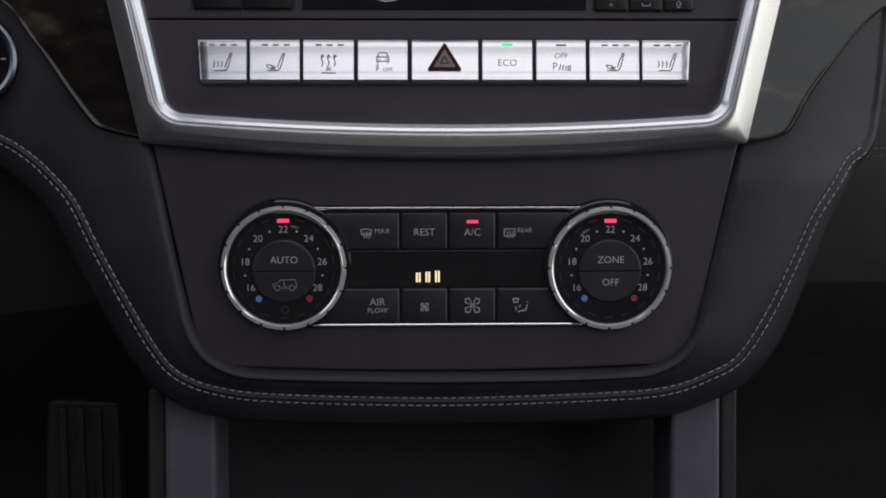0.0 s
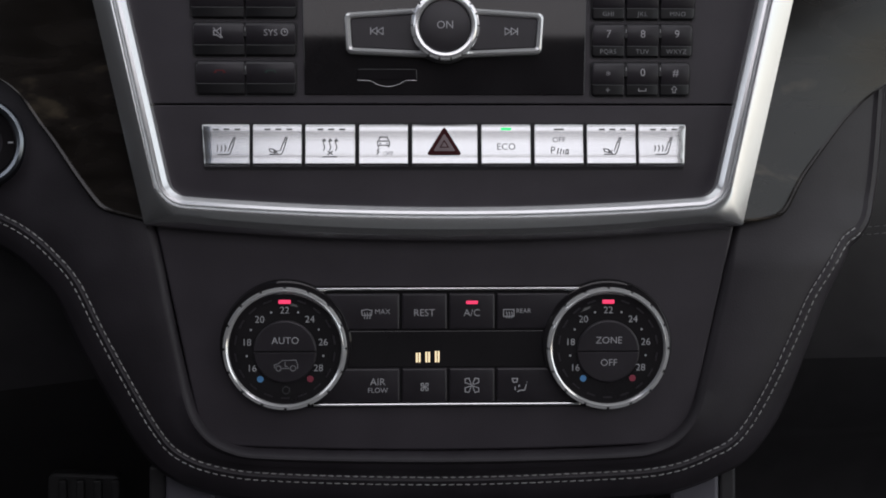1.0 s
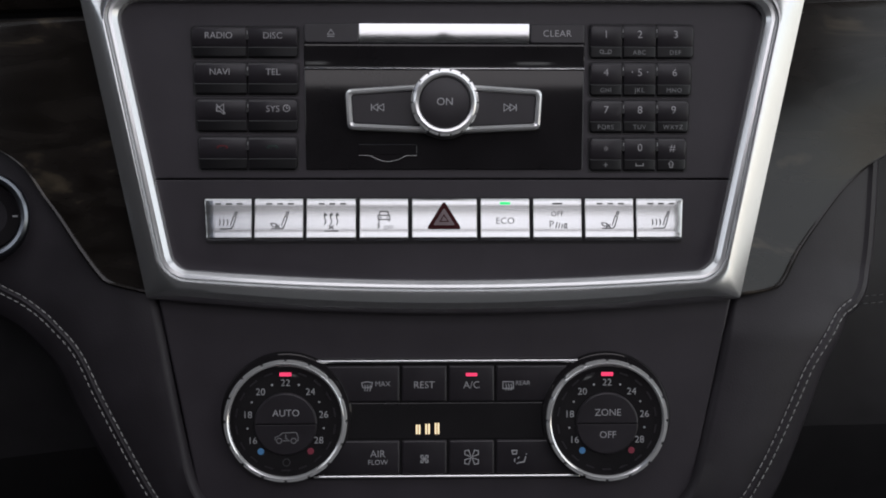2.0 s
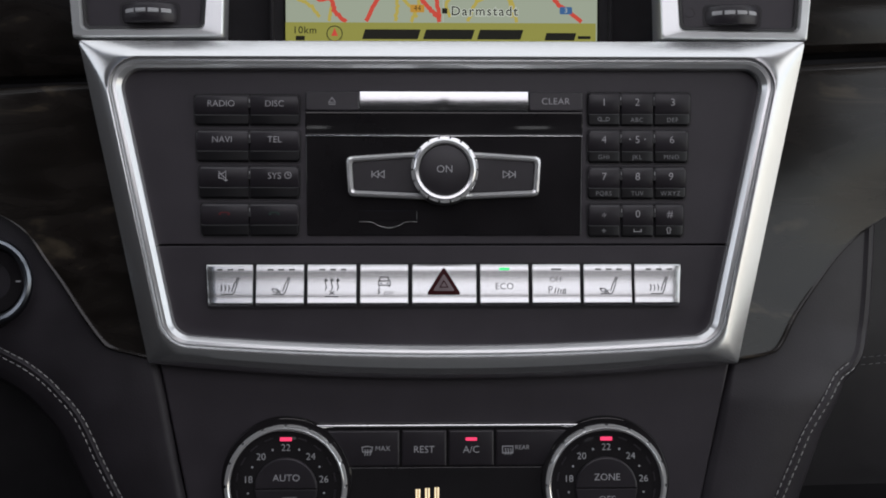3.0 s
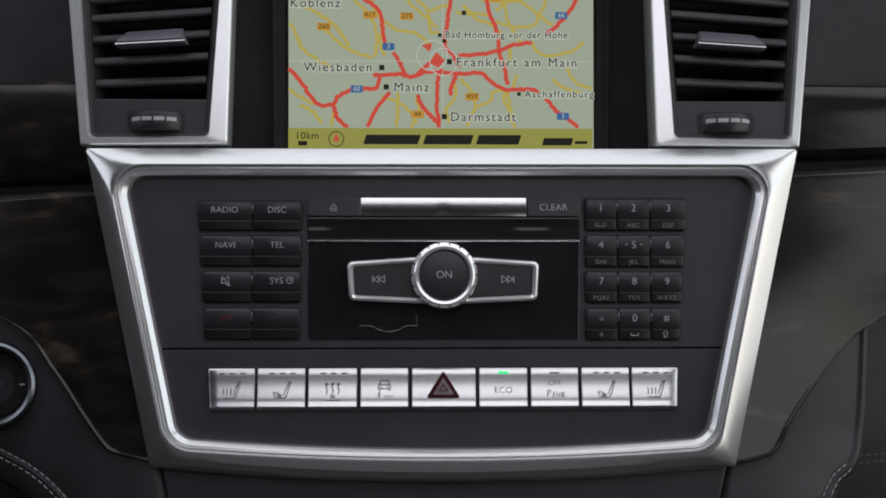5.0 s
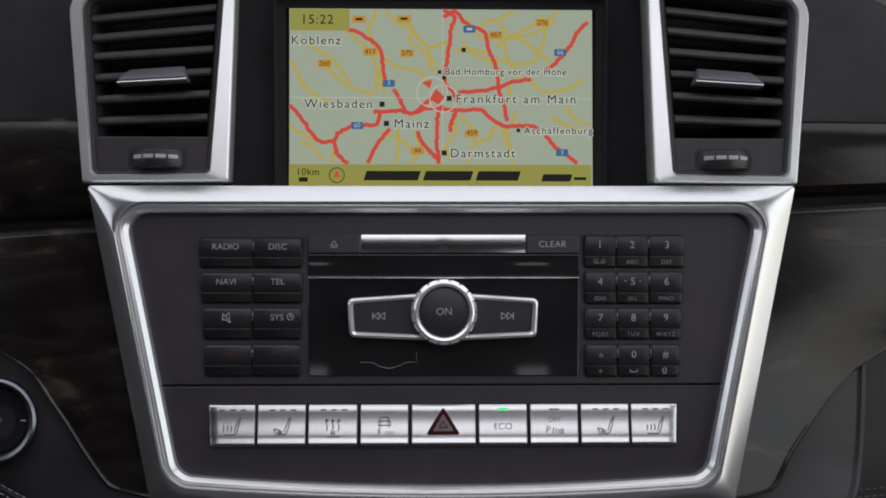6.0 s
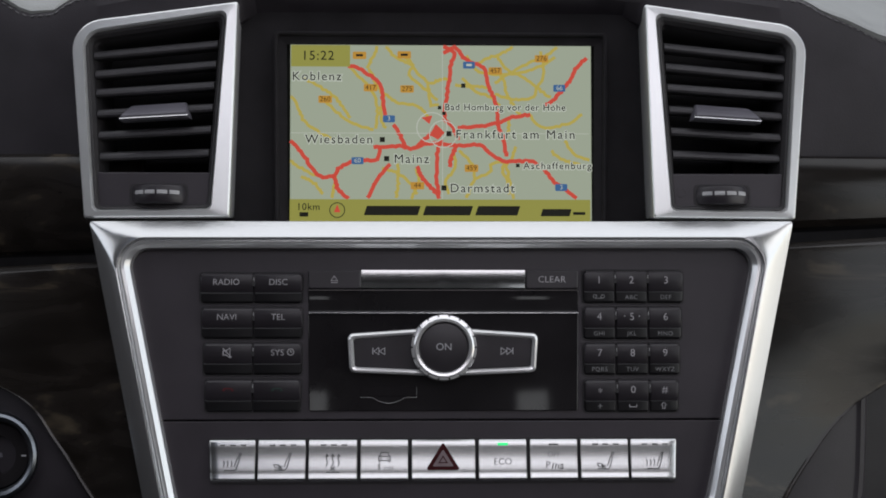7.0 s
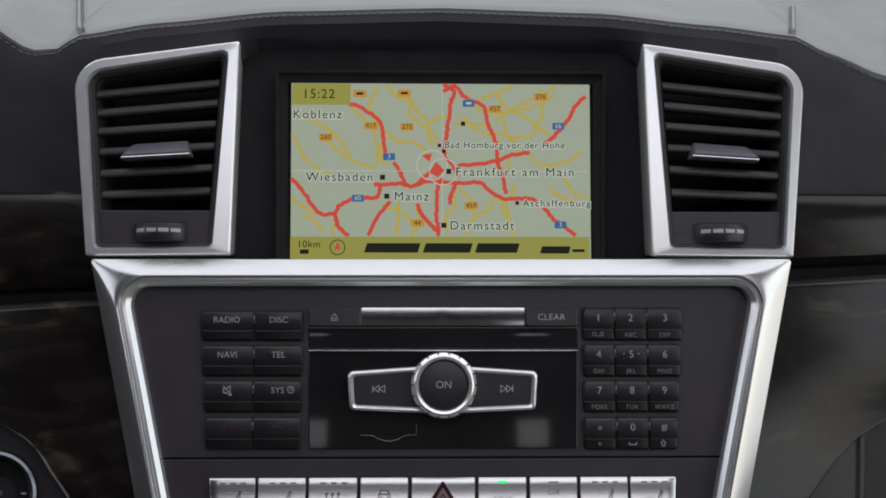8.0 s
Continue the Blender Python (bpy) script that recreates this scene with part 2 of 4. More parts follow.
def strokes(lines, width, w, thick=0.12, bm=None, x=0.0, z=0.0, size=1.0):
    """Raised strips along the lines, mitred at the bends."""
    bm = bm or bmesh.new()
    for line in lines:
        pts = [Vector((x + a * size, z + b * size)) for a, b in line]
        shut = (pts[0] - pts[-1]).length < 1e-6 and len(pts) > 3
        if shut:
            pts = pts[:-1]
        n = len(pts)
        loops = []
        for i, p in enumerate(pts):
            a = pts[i - 1] if (i or shut) else None
            b = pts[(i + 1) % n] if (i < n - 1 or shut) else None
            u = (p - a).normalized() if a is not None else (b - p).normalized()
            v = (b - p).normalized() if b is not None else u
            t = (u + v).normalized() if (u + v).length > 0.3 else v
            grow = min(1.6, 1 / max(0.5, t.dot(u)))
            s = Vector((-t.y, t.x)) * width / 2 * grow
            loops.append([P(*(p + s), w - thick), P(*(p + s), w), P(*(p - s), w), P(*(p - s), w - thick)])
        if shut:
            rows = loft(bm, loops)
            a, b = rows[-1], rows[0]
            for k in range(4):
                m = (k + 1) % 4
                bm.faces.new((a[k], a[m], b[m], b[k]))
        else:
            loft(bm, loops, True, True, True)
    return bm


def writing(text, size, x, z, w, align="CENTER", shear=0.0, spacing=1.0, bold=0.0):
    data = bpy.data.curves.new("writing", "FONT")
    data.body, data.size, data.align_x, data.align_y = text, size, align, "CENTER"
    data.offset = -0.006 * size if bold < 0.2 else 0.0
    data.extrude, data.resolution_u, data.shear, data.space_character, data.bevel_depth = 0.04, 3, shear, spacing, bold
    ob = new("writing", data)
    bpy.context.view_layer.update()
    me = bpy.data.meshes.new_from_object(ob.evaluated_get(bpy.context.evaluated_depsgraph_get()))
    bm = bmesh.new()
    bm.from_mesh(me)
    for v in bm.verts:
        v.co = P(x + v.co.x, z + v.co.y, w + v.co.z)
    bpy.data.objects.remove(ob)
    bpy.data.curves.remove(data)
    bpy.data.meshes.remove(me)
    return bm


def lettering(text, size, x, z, w, parent, mat=None, **more):
    return part("lettering", writing(text, size, x, z, w, **more), mat or PRINT, parent, smooth=False)


def icon(lines, width, x, z, w, size, parent, mat=None):
    for line in lines:
        part("symbol_line", strokes([line], width, w, 0.12, None, x, z, size), mat or PRINT, parent, smooth=False)


def spline(points, n):
    """n points evenly along a smooth curve through the points."""
    pts = [Vector(p) for p in points]
    fine = []
    for i in range(len(pts) - 1):
        p0, p1, p2, p3 = pts[max(i - 1, 0)], pts[i], pts[i + 1], pts[min(i + 2, len(pts) - 1)]
        for s in range(12):
            t = s / 12
            fine.append(0.5 * (2 * p1 + (p2 - p0) * t + (2 * p0 - 5 * p1 + 4 * p2 - p3) * t * t + (3 * p1 - p0 - 3 * p2 + p3) * t ** 3))
    fine.append(pts[-1])
    run = [0.0]
    for a, b in zip(fine, fine[1:]):
        run.append(run[-1] + (b - a).length)
    out, j = [], 0
    for i in range(n):
        s = run[-1] * i / (n - 1)
        while j < len(run) - 2 and run[j + 1] < s:
            j += 1
        out.append(fine[j].lerp(fine[j + 1], (s - run[j]) / max(run[j + 1] - run[j], 1e-9)))
    return out


def shifted(curve, d):
    """A curve in the plane moved to its right-hand side (outwards for one that runs left, down and round to the right: minus)."""
    out = []
    for i, p in enumerate(curve):
        t = (curve[min(i + 1, len(curve) - 1)] - curve[max(i - 1, 0)]).normalized()
        out.append(p + Vector((t.y, -t.x)) * d)
    return out


def stitches(curve, pitch, length, thick):
    """Short rounded threads along a curve of 3D points."""
    bm = bmesh.new()
    run = 0.0
    nxt = 0.0
    for a, b in zip(curve, curve[1:]):
        seg = (b - a).length
        while nxt < run + seg:
            t = (b - a).normalized()
            c = a + t * (nxt - run)
            side = t.cross(Vector((0, -1, 0))).normalized()
            up = Vector((0, -1, 0))
            tip = length / 2 * random.uniform(0.85, 1.1)
            lean = side * random.uniform(-0.18, 0.18) * thick
            loops = []
            for f, r, h in ((-1, 0.35, -0.2), (-0.6, 0.95, 0.12), (0, 1.0, 0.3), (0.6, 0.95, 0.12), (1, 0.35, -0.2)):
                m = c + t * tip * f + up * h * thick + lean * f
                loops.append([m + (side * math.cos(k * math.pi / 3) + up * math.sin(k * math.pi / 3)) * r * thick / 2 for k in range(6)])
            loft(bm, loops, True, True, True)
            nxt += pitch
        run += seg
    return bm


def box(bm, x0, x1, y0, y1, z0, z1):
    """A block in console millimetres (x, depth, height)."""
    loft(bm, [[Vector((x, y, z)) for x, y in ((x0, y0), (x1, y0), (x1, y1), (x0, y1))] for z in (z0, z1)], True, True, True)
    return bm

# ---- the unseen cabin, added to close the place and shape the light ----
def wall(name, blocks, mat, label, category):
    bm = bmesh.new()
    for b in blocks:
        box(bm, *b)
    me = bpy.data.meshes.new(name)
    bmesh.ops.recalc_face_normals(bm, faces=bm.faces)
    bm.to_mesh(me)
    bm.free()
    me.materials.append(mat)
    return tagged(new(name, me), label, category, kind="structure")


wall("floor", [(-0.76, 0.76, -2.1, 0.9, 0.06, 0.10)], CARPET, "black carpeted cabin floor", "floor")
# Ceiling kept dark for black reflections; its opening follows the added overhead lamp.
wall("ceiling", [(-0.76, 0.76, -2.1, -1.02, 1.30, 1.34), (-0.76, 0.76, -0.42, -0.25, 1.30, 1.34), (-0.76, -0.45, -1.02, -0.42, 1.30, 1.34), (0.45, 0.76, -1.02, -0.42, 1.30, 1.34)], HEAD, "unseen dark headliner with an opening for the added lamp", "ceiling")
# Unseen left wall, added dark so the surround's left band reflects little light.
wall("wall_left", [(-0.77, -0.73, -2.1, 0.9, 0.10, 0.81), (-0.77, -0.73, -2.1, -0.46, 0.81, 1.30), (-0.77, -0.73, -0.02, 0.9, 0.81, 1.30), (-0.77, -0.73, -0.46, -0.02, 1.25, 1.30)],
     SIDE_DARK, "unseen dark side wall, added to dull reflections, with a window opening", "wall")
# Pale to bounce light; opening reaches low so the outer band mirrors the lamp.
wall("wall_right", [(0.73, 0.77, -2.1, 0.9, 0.10, 0.50), (0.73, 0.77, -2.1, -0.95, 0.50, 1.30), (0.73, 0.77, 0.12, 0.9, 0.50, 1.0), (0.73, 0.77, -0.95, 0.12, 1.24, 1.30)],
     REAR, "unseen pale side wall, added to bounce light, with a window opening", "wall")
# Unseen wall, pale to lift the reflections; its openings take the two lamps.
wall("wall_rear", [(-0.73, 0.73, -1.74, -1.70, 0.10, 1.185), (-0.73, 0.73, -1.74, -1.70, 1.255, 1.30), (-0.73, -0.235, -1.74, -1.70, 1.185, 1.255), (-0.175, 0.195, -1.74, -1.70, 1.185, 1.255),
                   (0.27, 0.73, -1.74, -1.70, 1.185, 1.255)],
     REAR, "unseen pale rear wall, added to bounce light, with two lamp openings", "wall")
wall("wall_front", [(-0.73, 0.73, 0.86, 0.9, 0.10, 0.95)], DARK, "dark bulkhead behind the dashboard", "wall")

# ---- dashboard shell ----
SEAM = [(-420, 214), (-330, 222), (-262, 238), (-236, 234), (-211.4, 219.6), (-198.4, 220.2), (-187.4, 227.6), (-146.6, 234.3), (-82.8, 240.9), (0, 243.3), (82.5, 241), (141.4, 235),
        (185.2, 229.8), (203.5, 220.6), (233.1, 208.7), (290, 196), (420, 186)]


def seam_height(x):
    for (a, p), (b, q) in zip(SEAM, SEAM[1:]):
        if x <= b:
            t = (x - a) / (b - a)
            t = t * t * (3 - 2 * t) * 0.4 + t * 0.6
            return p + (q - p) * t
    return SEAM[-1][1]


def dash_columns():
    xs = [-420 + 6 * i for i in range(141)]
    return sorted(set([x for x in xs if abs(abs(x) - 177) > 1.5 and abs(abs(x) - 104) > 1.5] + [-177.6, -176.4, 176.4, 177.6, -104.6, -103.4, 103.4, 104.6]))


TOP = [(0, 0), (2.5, 2.6), (8, 6.0), (25, 16), (60, 37), (130, 76), (260, 146), (420, 232)]


def top_rise(d):
    for (a, p), (b, q) in zip(TOP, TOP[1:]):
        if d <= b:
            return p + (q - p) * (d - a) / (b - a)
    return TOP[-1][1]


def dash_top():
    bm = bmesh.new()
    loops = []
    for d, h in [(1.5, -2.2)] + TOP:
        loops.append([P(x, seam_height(x) + h, -25 - d) for x in dash_columns()])
    loft(bm, loops, False)
    top = surface("dashboard_top", bm, PALE, "pale grey leather dashboard top with sewn seams", "dashboard", "structure")
    for x0, x1 in ((-187.4, -226), (186, 230)):
        line = []
        for i in range(30):
            f = i / 29
            line.append(P(x0 + (x1 - x0) * f, seam_height(x0 + (x1 - x0) * f) + top_rise(1.5 + f * 128) + 1.3, -26.5 - f * 128))
        bm = bmesh.new()
        loft(bm, [[p + Vector((math.cos(k * math.pi / 3) * 1.5, 0, math.sin(k * math.pi / 3) * 1.9)) for k in range(6)] for p in line], True, True, True)
        part("seam_welt", bm, PALE, top)
        bm = bmesh.new()
        off = 2.6 if x0 < 0 else -2.6
        loft(bm, [[p + Vector((off * 0.75 + math.cos(k * math.pi / 3) * 0.8, 0, math.sin(k * math.pi / 3) * 1.4 - 0.3)) for k in range(6)] for p in line], True, True, True)
        part("seam_groove", bm, BROW_THREAD, top, "dark seam beside the welt")
    return top


def dash_brow():
    bm = bmesh.new()
    cols = dash_columns()
    loops = []

    def ease(x, a, b):
        f = min(1, max(0, (abs(x) - a) / (b - a)))
        return f * f * (3 - 2 * f)

    def mix(a, b, f):
        return a + (b - a) * f

    def low(x):
        over_vent = 215.6 - (abs(x) - 101) * 0.146 - max(0, (abs(x) - 166) / 14) ** 2 * 12
        return mix(mix(222, over_vent, ease(x, 96, 106)), 146, ease(x, 176, 183))
    for k in range(6):
        loops.append([])
    for x in cols:
        s, e = seam_height(x), low(x)
        side, vent_top = ease(x, 160, 200), ease(x, 92, 112)
        rows = [(s - 1.5, -28), (s - 0.5, -25.2), (s - 3, -22.4), (s - 8, -21.6), (mix(max(e + 2, s - 13), s - 22, side), mix(mix(-26, -23.5, vent_top), -23, side)), (e, mix(mix(-38, -27, vent_top), -32, side))]
        for k, (z, w) in enumerate(rows):
            loops[k].append(P(x, z, w - max(0, abs(x) - 190) * 0.08))
    loops.append([P(x, low(x) + (0.5 if abs(x) < 177 else 1.5), -45) for x in cols])
    loft(bm, loops, False)
    brow = surface("dashboard_brow", bm, LEATHER, "black grained leather dashboard brow round the screen and vents", "dashboard", "structure")
    line = [P(x, seam_height(x) - 3.4, -22.0 - max(0, abs(x) - 190) * 0.08) for x in cols]
    part("stitching", stitches(line, 4.2, 2.5, 0.7), BROW_THREAD, brow, "row of dark grey seam stitches", "stuff")
    return brow


def upper_trim(s):
    """A bowed lacquered strip between the leather brow and the lower panel, set back behind it."""
    low = 107.5 if s > 0 else 96.5
    bm = bmesh.new()
    rows = [(0.0, -46), (0.0, -33), (0.03, -30), (0.12, -27), (0.35, -24.2), (0.62, -23.4), (0.85, -24.4), (0.96, -26.4), (1.0, -29), (1.0, -44)]
    loops = []
    for f, w in rows:
        loops.append([P(s * (150 + 10 * i), low + (146.6 - low) * f + (i - 2) * (0.5 if s > 0 else -0.3) * (1 - f), w - max(0, 10 * i - 30) ** 1.5 * 0.006) for i in range(22)])
    loft(bm, loops, False)
    return surface("wood_trim", bm, WOOD, "glossy dark wood strip under the leather brow", "trim", "structure")


def wood_panel(s):
    """A lacquered panel that swells towards its rolled lower edge; its top edge is rolled back under the brow."""
    if s < 0:
        inner = [(-166, 90), (-162, 74), (-154, 48), (-146, 5), (-136, -38)]
        outer = [(-360, 82), (-345, 60), (-262, 44), (-208, 26), (-187.6, 3.4), (-172, -20), (-162.3, -33.3), (-157, -36.5), (-138, -41.5)]
    else:
        inner = [(168, 99.5), (164, 84), (156, 54), (146, 5), (136, -38)]
        outer = [(360, 112), (345, 84), (280, 54), (235, 35), (218, 26), (207, 19), (196, 9), (186, -3), (173, -20.5), (164.5, -36), (158, -40), (139, -43.2)]
    n = 90
    a, b = spline(inner, n), spline(outer, n)
    bm = bmesh.new()
    loops = []

    def depth(x, z):
        if s < 0:
            return -5 - 0.0012 * max(0, abs(x) - 150) ** 2 + 2 * (z + 40) / 190
        f = min(1, max(0, z / 75))
        f = f * f * (3 - 2 * f)
        return -3.5 - (0.20 * (1 - f) + 0.03 * f) * (x - 138) - 0.0005 * max(0, x - 160) ** 2
    for k in range(31):
        row = []
        for i, (p, q) in enumerate(zip(a, b)):
            wide = (q - p).length
            back = (1 - k / 24) * (wide - 4) + 4 if k <= 24 else (3, 2.2, 1.5, 0.9, 0.4, 0.0)[k - 25]
            m = q.lerp(p, back / wide)
            bead = 0.5 * math.exp(-((back - 1.6) / 0.8) ** 2) - 1.3 * max(0, 1 - back / 1.2) ** 2
            row.append(P(m.x, m.y, depth(m.x, m.y) + bead - 5 * max(0, 1 - i / 2.5) ** 2))
        loops.append(row)
    loops.append([P(q.x, q.y - 0.3, depth(q.x, q.y) - 4) for q in b])
    loops.append([P(q.x * 0.99, q.y + 1, depth(q.x, q.y) - 18) for q in b])
    loft(bm, loops, False)
    return surface("wood_trim", bm, WOOD, "dark lacquered wood dashboard trim beside the silver bezel", "trim", "structure")


FASCIA_EDGE = [(-150, 70), (-145, -10), (-134.5, -47.3), (-128, -81.4), (-119.7, -120.5), (-112.8, -137), (-99.4, -146.4), (-76.4, -149.2), (0, -150.9),
               (78, -149.7), (101.4, -146.7), (114.9, -136.4), (121.6, -118.4), (130.0, -81.7), (137.5, -45.8), (147, -10), (152, 70)]
STITCH_LINE = [(-300, -14), (-240, -26), (-207.5, -39), (-194, -46.6), (-183, -56), (-172, -69), (-161.3, -91.3), (-148.6, -116), (-136, -138.6), (-125.5, -150.8), (-107.5, -158.2),
               (-77, -161.9), (0, -164.1), (74.5, -162.3), (107.1, -159.6), (127.5, -152.4), (141, -144), (154.5, -122.5), (167.6, -94.5), (175.5, -77), (183.5, -64.5), (193, -50.5), (201.5, -44.5),
               (207, -34), (210.5, -8), (214, 60)]


def lower_cover():
    n = 220
    edge, seam = spline(FASCIA_EDGE, n), spline(STITCH_LINE, n)

    def back(p):
        return -(0.0022 if p.x > 0 else 0.0014) * max(0, abs(p.x) - 148) ** 2 - (9.0 if p.x > 0 else 2.5) * min(1, max(0, (p.y + 60) / 30))

    def rim(d, w):
        """Past the end of the sewn line the cover turns back sooner."""
        out = []
        for p, q in zip(seam, shifted(seam, d)):
            short = min(1.0, max(0.0, (p.x - 150) / 50)) * 0.48
            out.append(P(*(q.lerp(p, short if d > 5 else 0)), w + back(p)))
        return out
    bm = bmesh.new()
    loops = [[P(p.x, p.y, -16) for p in edge], [P(p.x, p.y, -8.6 + back(p)) for p in edge]]
    for d, w, rise in ((0.9, -7.0, 0.7), (1.9, -5.8, 1.5), (3.0, -5.2, 2.0), (4.0, -5.0, 2.1)):
        # the rolled edge stands higher along the foot of the fascia
        loops.append([P(q.x, q.y, w + rise * min(1, max(0, (-112 - p.y) / 30)) + back(q)) for p, q in zip(edge, shifted(edge, d))])
    for f in (0.25, 0.5, 0.75):
        loops.append([P(a.lerp(b, f).x, a.lerp(b, f).y, -5.0 - f * f * 4.2 + back(a.lerp(b, f))) for a, b in zip(shifted(edge, 4.0), shifted(seam, -1.5))])
    loops += [rim(-1.5, -9.2), rim(-0.4, -9.7), rim(0.6, -9.6), rim(1.8, -9.1), rim(3.2, -9.9), rim(4.2, -10.2), rim(5.6, -10.6),
              rim(9.5, -12.2), rim(14, -15.5), rim(17.5, -22), rim(19, -34), rim(18, -65), rim(12, -120)]
    loft(bm, loops, False)
    cover = surface("console_cover", bm, LEATHER, "black leather console cover with two rows of pale stitching", "console cover", "structure")
    for d in (0.0, 3.7):
        line = [P(p.x, p.y, -9.6 + 0.15 - (d > 1) * 0.3 + back(p)) for p in shifted(seam, d) if not (p.x > 203 and p.y > -46)]
        part("stitching", stitches(line, 3.9, 2.9, 0.6), THREAD, cover, "row of pale grey thread stitches", "stuff")
    return cover


def under_dash():
    for s in (-1, 1):
        bm = bmesh.new()
        prof = [(60, -40), (-20, -46), (-70, -56), (-120, -80), (-165, -130), (-200, -185), (-260, -230), (-400, -270)]
        loft(bm, [[P(s * (120 + 30 * i), z - 4 * i * (s < 0), w - 3 * i) for i in range(14)] for z, w in prof], False)
        panel = surface("knee_panel", bm, DARK, "dark plastic knee panel under the dashboard", "knee panel", "structure")
        if s > 0:
            for drop in (0, 4):
                line = [P(216 + 4 * i, -47 + 0.28 * i - drop, -51.0 - (0.4 * (96 + 4 * i)) / 4 + 0.5 - drop * 0.2) for i in range(24)]
                part("stitching", stitches(line, 4.2, 3.0, 0.6), BROW_THREAD, panel, "row of dull grey thread stitches", "stuff")


def centre_console():
    root = thing("centre_console", 0, -260, -44, "slate grey centre console legs round a dark bin", "centre console")
    for s in (-1, 1):
        a, b = (114.5, 139.4) if s > 0 else (113, 138)
        bm = slab([(s * a, -165), (s * b, -165), (s * (b + 3.5), -330), (s * (a + 2), -330)][::s], 2.5, -75, -34, 2.2)
        part("leg", bm, GREY, root)
        c, d = (140.6, 149) if s > 0 else (138.6, 147)
        bm = slab([(s * c, -165), (s * d, -165), (s * (d + 3.5), -330), (s * (c + 3.5), -330)][::s], 1.5, -75, -38, 1.5)
        part("side_cheek", bm, DARK, root)
    part("bin_wall", box(bmesh.new(), -134, 136, 105, 110, -330, -150), VOID, root)


def pedal():
    root = thing("accelerator_pedal", -211, -230, -150, "dark ribbed rubber pedal in the footwell", "pedal")
    part("plate", slab([(-233, -196), (-190, -198), (-188, -300), (-238, -300)], 5, -160, -150, 2), RUBBER, root)
    for i in range(4):
        x = -226 + i * 10.4
        part("rib", slab([(x, -200), (x + 5, -200), (x + 5.4, -294), (x - 0.4, -294)], 1.5, -152, -146.5, 1.2), RUBBER, root)


dash_top()
dash_brow()
upper_trim(-1)
upper_trim(1)
wood_panel(-1)
wood_panel(1)
lower_cover()
under_dash()
centre_console()
pedal()

# ---- silver bezel ----
BEZEL = [(-171.2, 109.3), (172.6, 109.8), (140.2, -43.2), (-138.9, -42.3)]
CREST, LIP = [9.0, 11.6, 9.0, 10.4], [13.6, 16.9, 13.8, 15.9]


def between(f, a, b):
    return [p + (q - p) * f for p, q in zip(a, b)]


def surround():
    none = [0.0] * 4
    root = thing("console_surround", 0, 30, 0, "satin silver surround framing the audio unit and switches", "console surround")

    def ring(name, rows, mat, label):
        loops = []
        for a, b, f, w, r in rows:
            o = outline(inset(BEZEL, between(f, a, b)), r, 10, 24, [0, 0, 7.2 if w < 7 and a[0] == 0 else 5.2, 0])
            loops.append([P(x, z, w) for x, z in o])
        bm = bmesh.new()
        loft(bm, loops)
        part(name, bm, mat, root, label)
    def steps(f, g):
        """The same share of the band on three sides, another on the rounder lower side."""
        return [c * (g if k == 2 else f) for k, c in enumerate(CREST)]
    ring("outer_band", ((none, none, 0.0, -26, 1.2), (none, none, 0.0, -1.0, 1.2), (none, steps(0.04, 0.03), 1.0, 0.2, 1.6), (none, steps(0.3, 0.13), 1.0, 2.5, 4), (none, steps(0.6, 0.30), 1.0, 4.9, 8),
                        (none, steps(0.85, 0.62), 1.0, 6.7, 11.5), (none, steps(0.95, 0.9), 1.0, 7.2, 13.5), (none, CREST, 1.0, 7.1, 14), (CREST, LIP, 0.16, 5.4, 13)), SILVER, "satin silver chamfered band")
    ring("inner_lip", ((CREST, LIP, 0.16, 5.4, 13), (CREST, LIP, 0.20, 4.9, 12.8), (CREST, LIP, 0.25, 5.5, 12.4), (CREST, LIP, 0.30, 5.5, 12), (CREST, LIP, 0.34, 5.2, 11.6), (CREST, LIP, 0.58, 5.0, 10.6),
                       (CREST, LIP, 0.66, 4.6, 10), (CREST, LIP, 0.95, 2.9, 9), (CREST, LIP, 1.0, 2.0, 8.6), (CREST, LIP, 1.0, -8, 8.6)), LIP_SILVER, "polished inner lip of the surround")


surround()
INNER = inset(BEZEL, [v - 0.6 for v in LIP])
SPLIT = 13.2


def edge_x(side, z):
    (a, b), (c, d) = (INNER[0], INNER[3]) if side < 0 else (INNER[1], INNER[2])
    return a + (c - a) * (z - b) / (d - b)


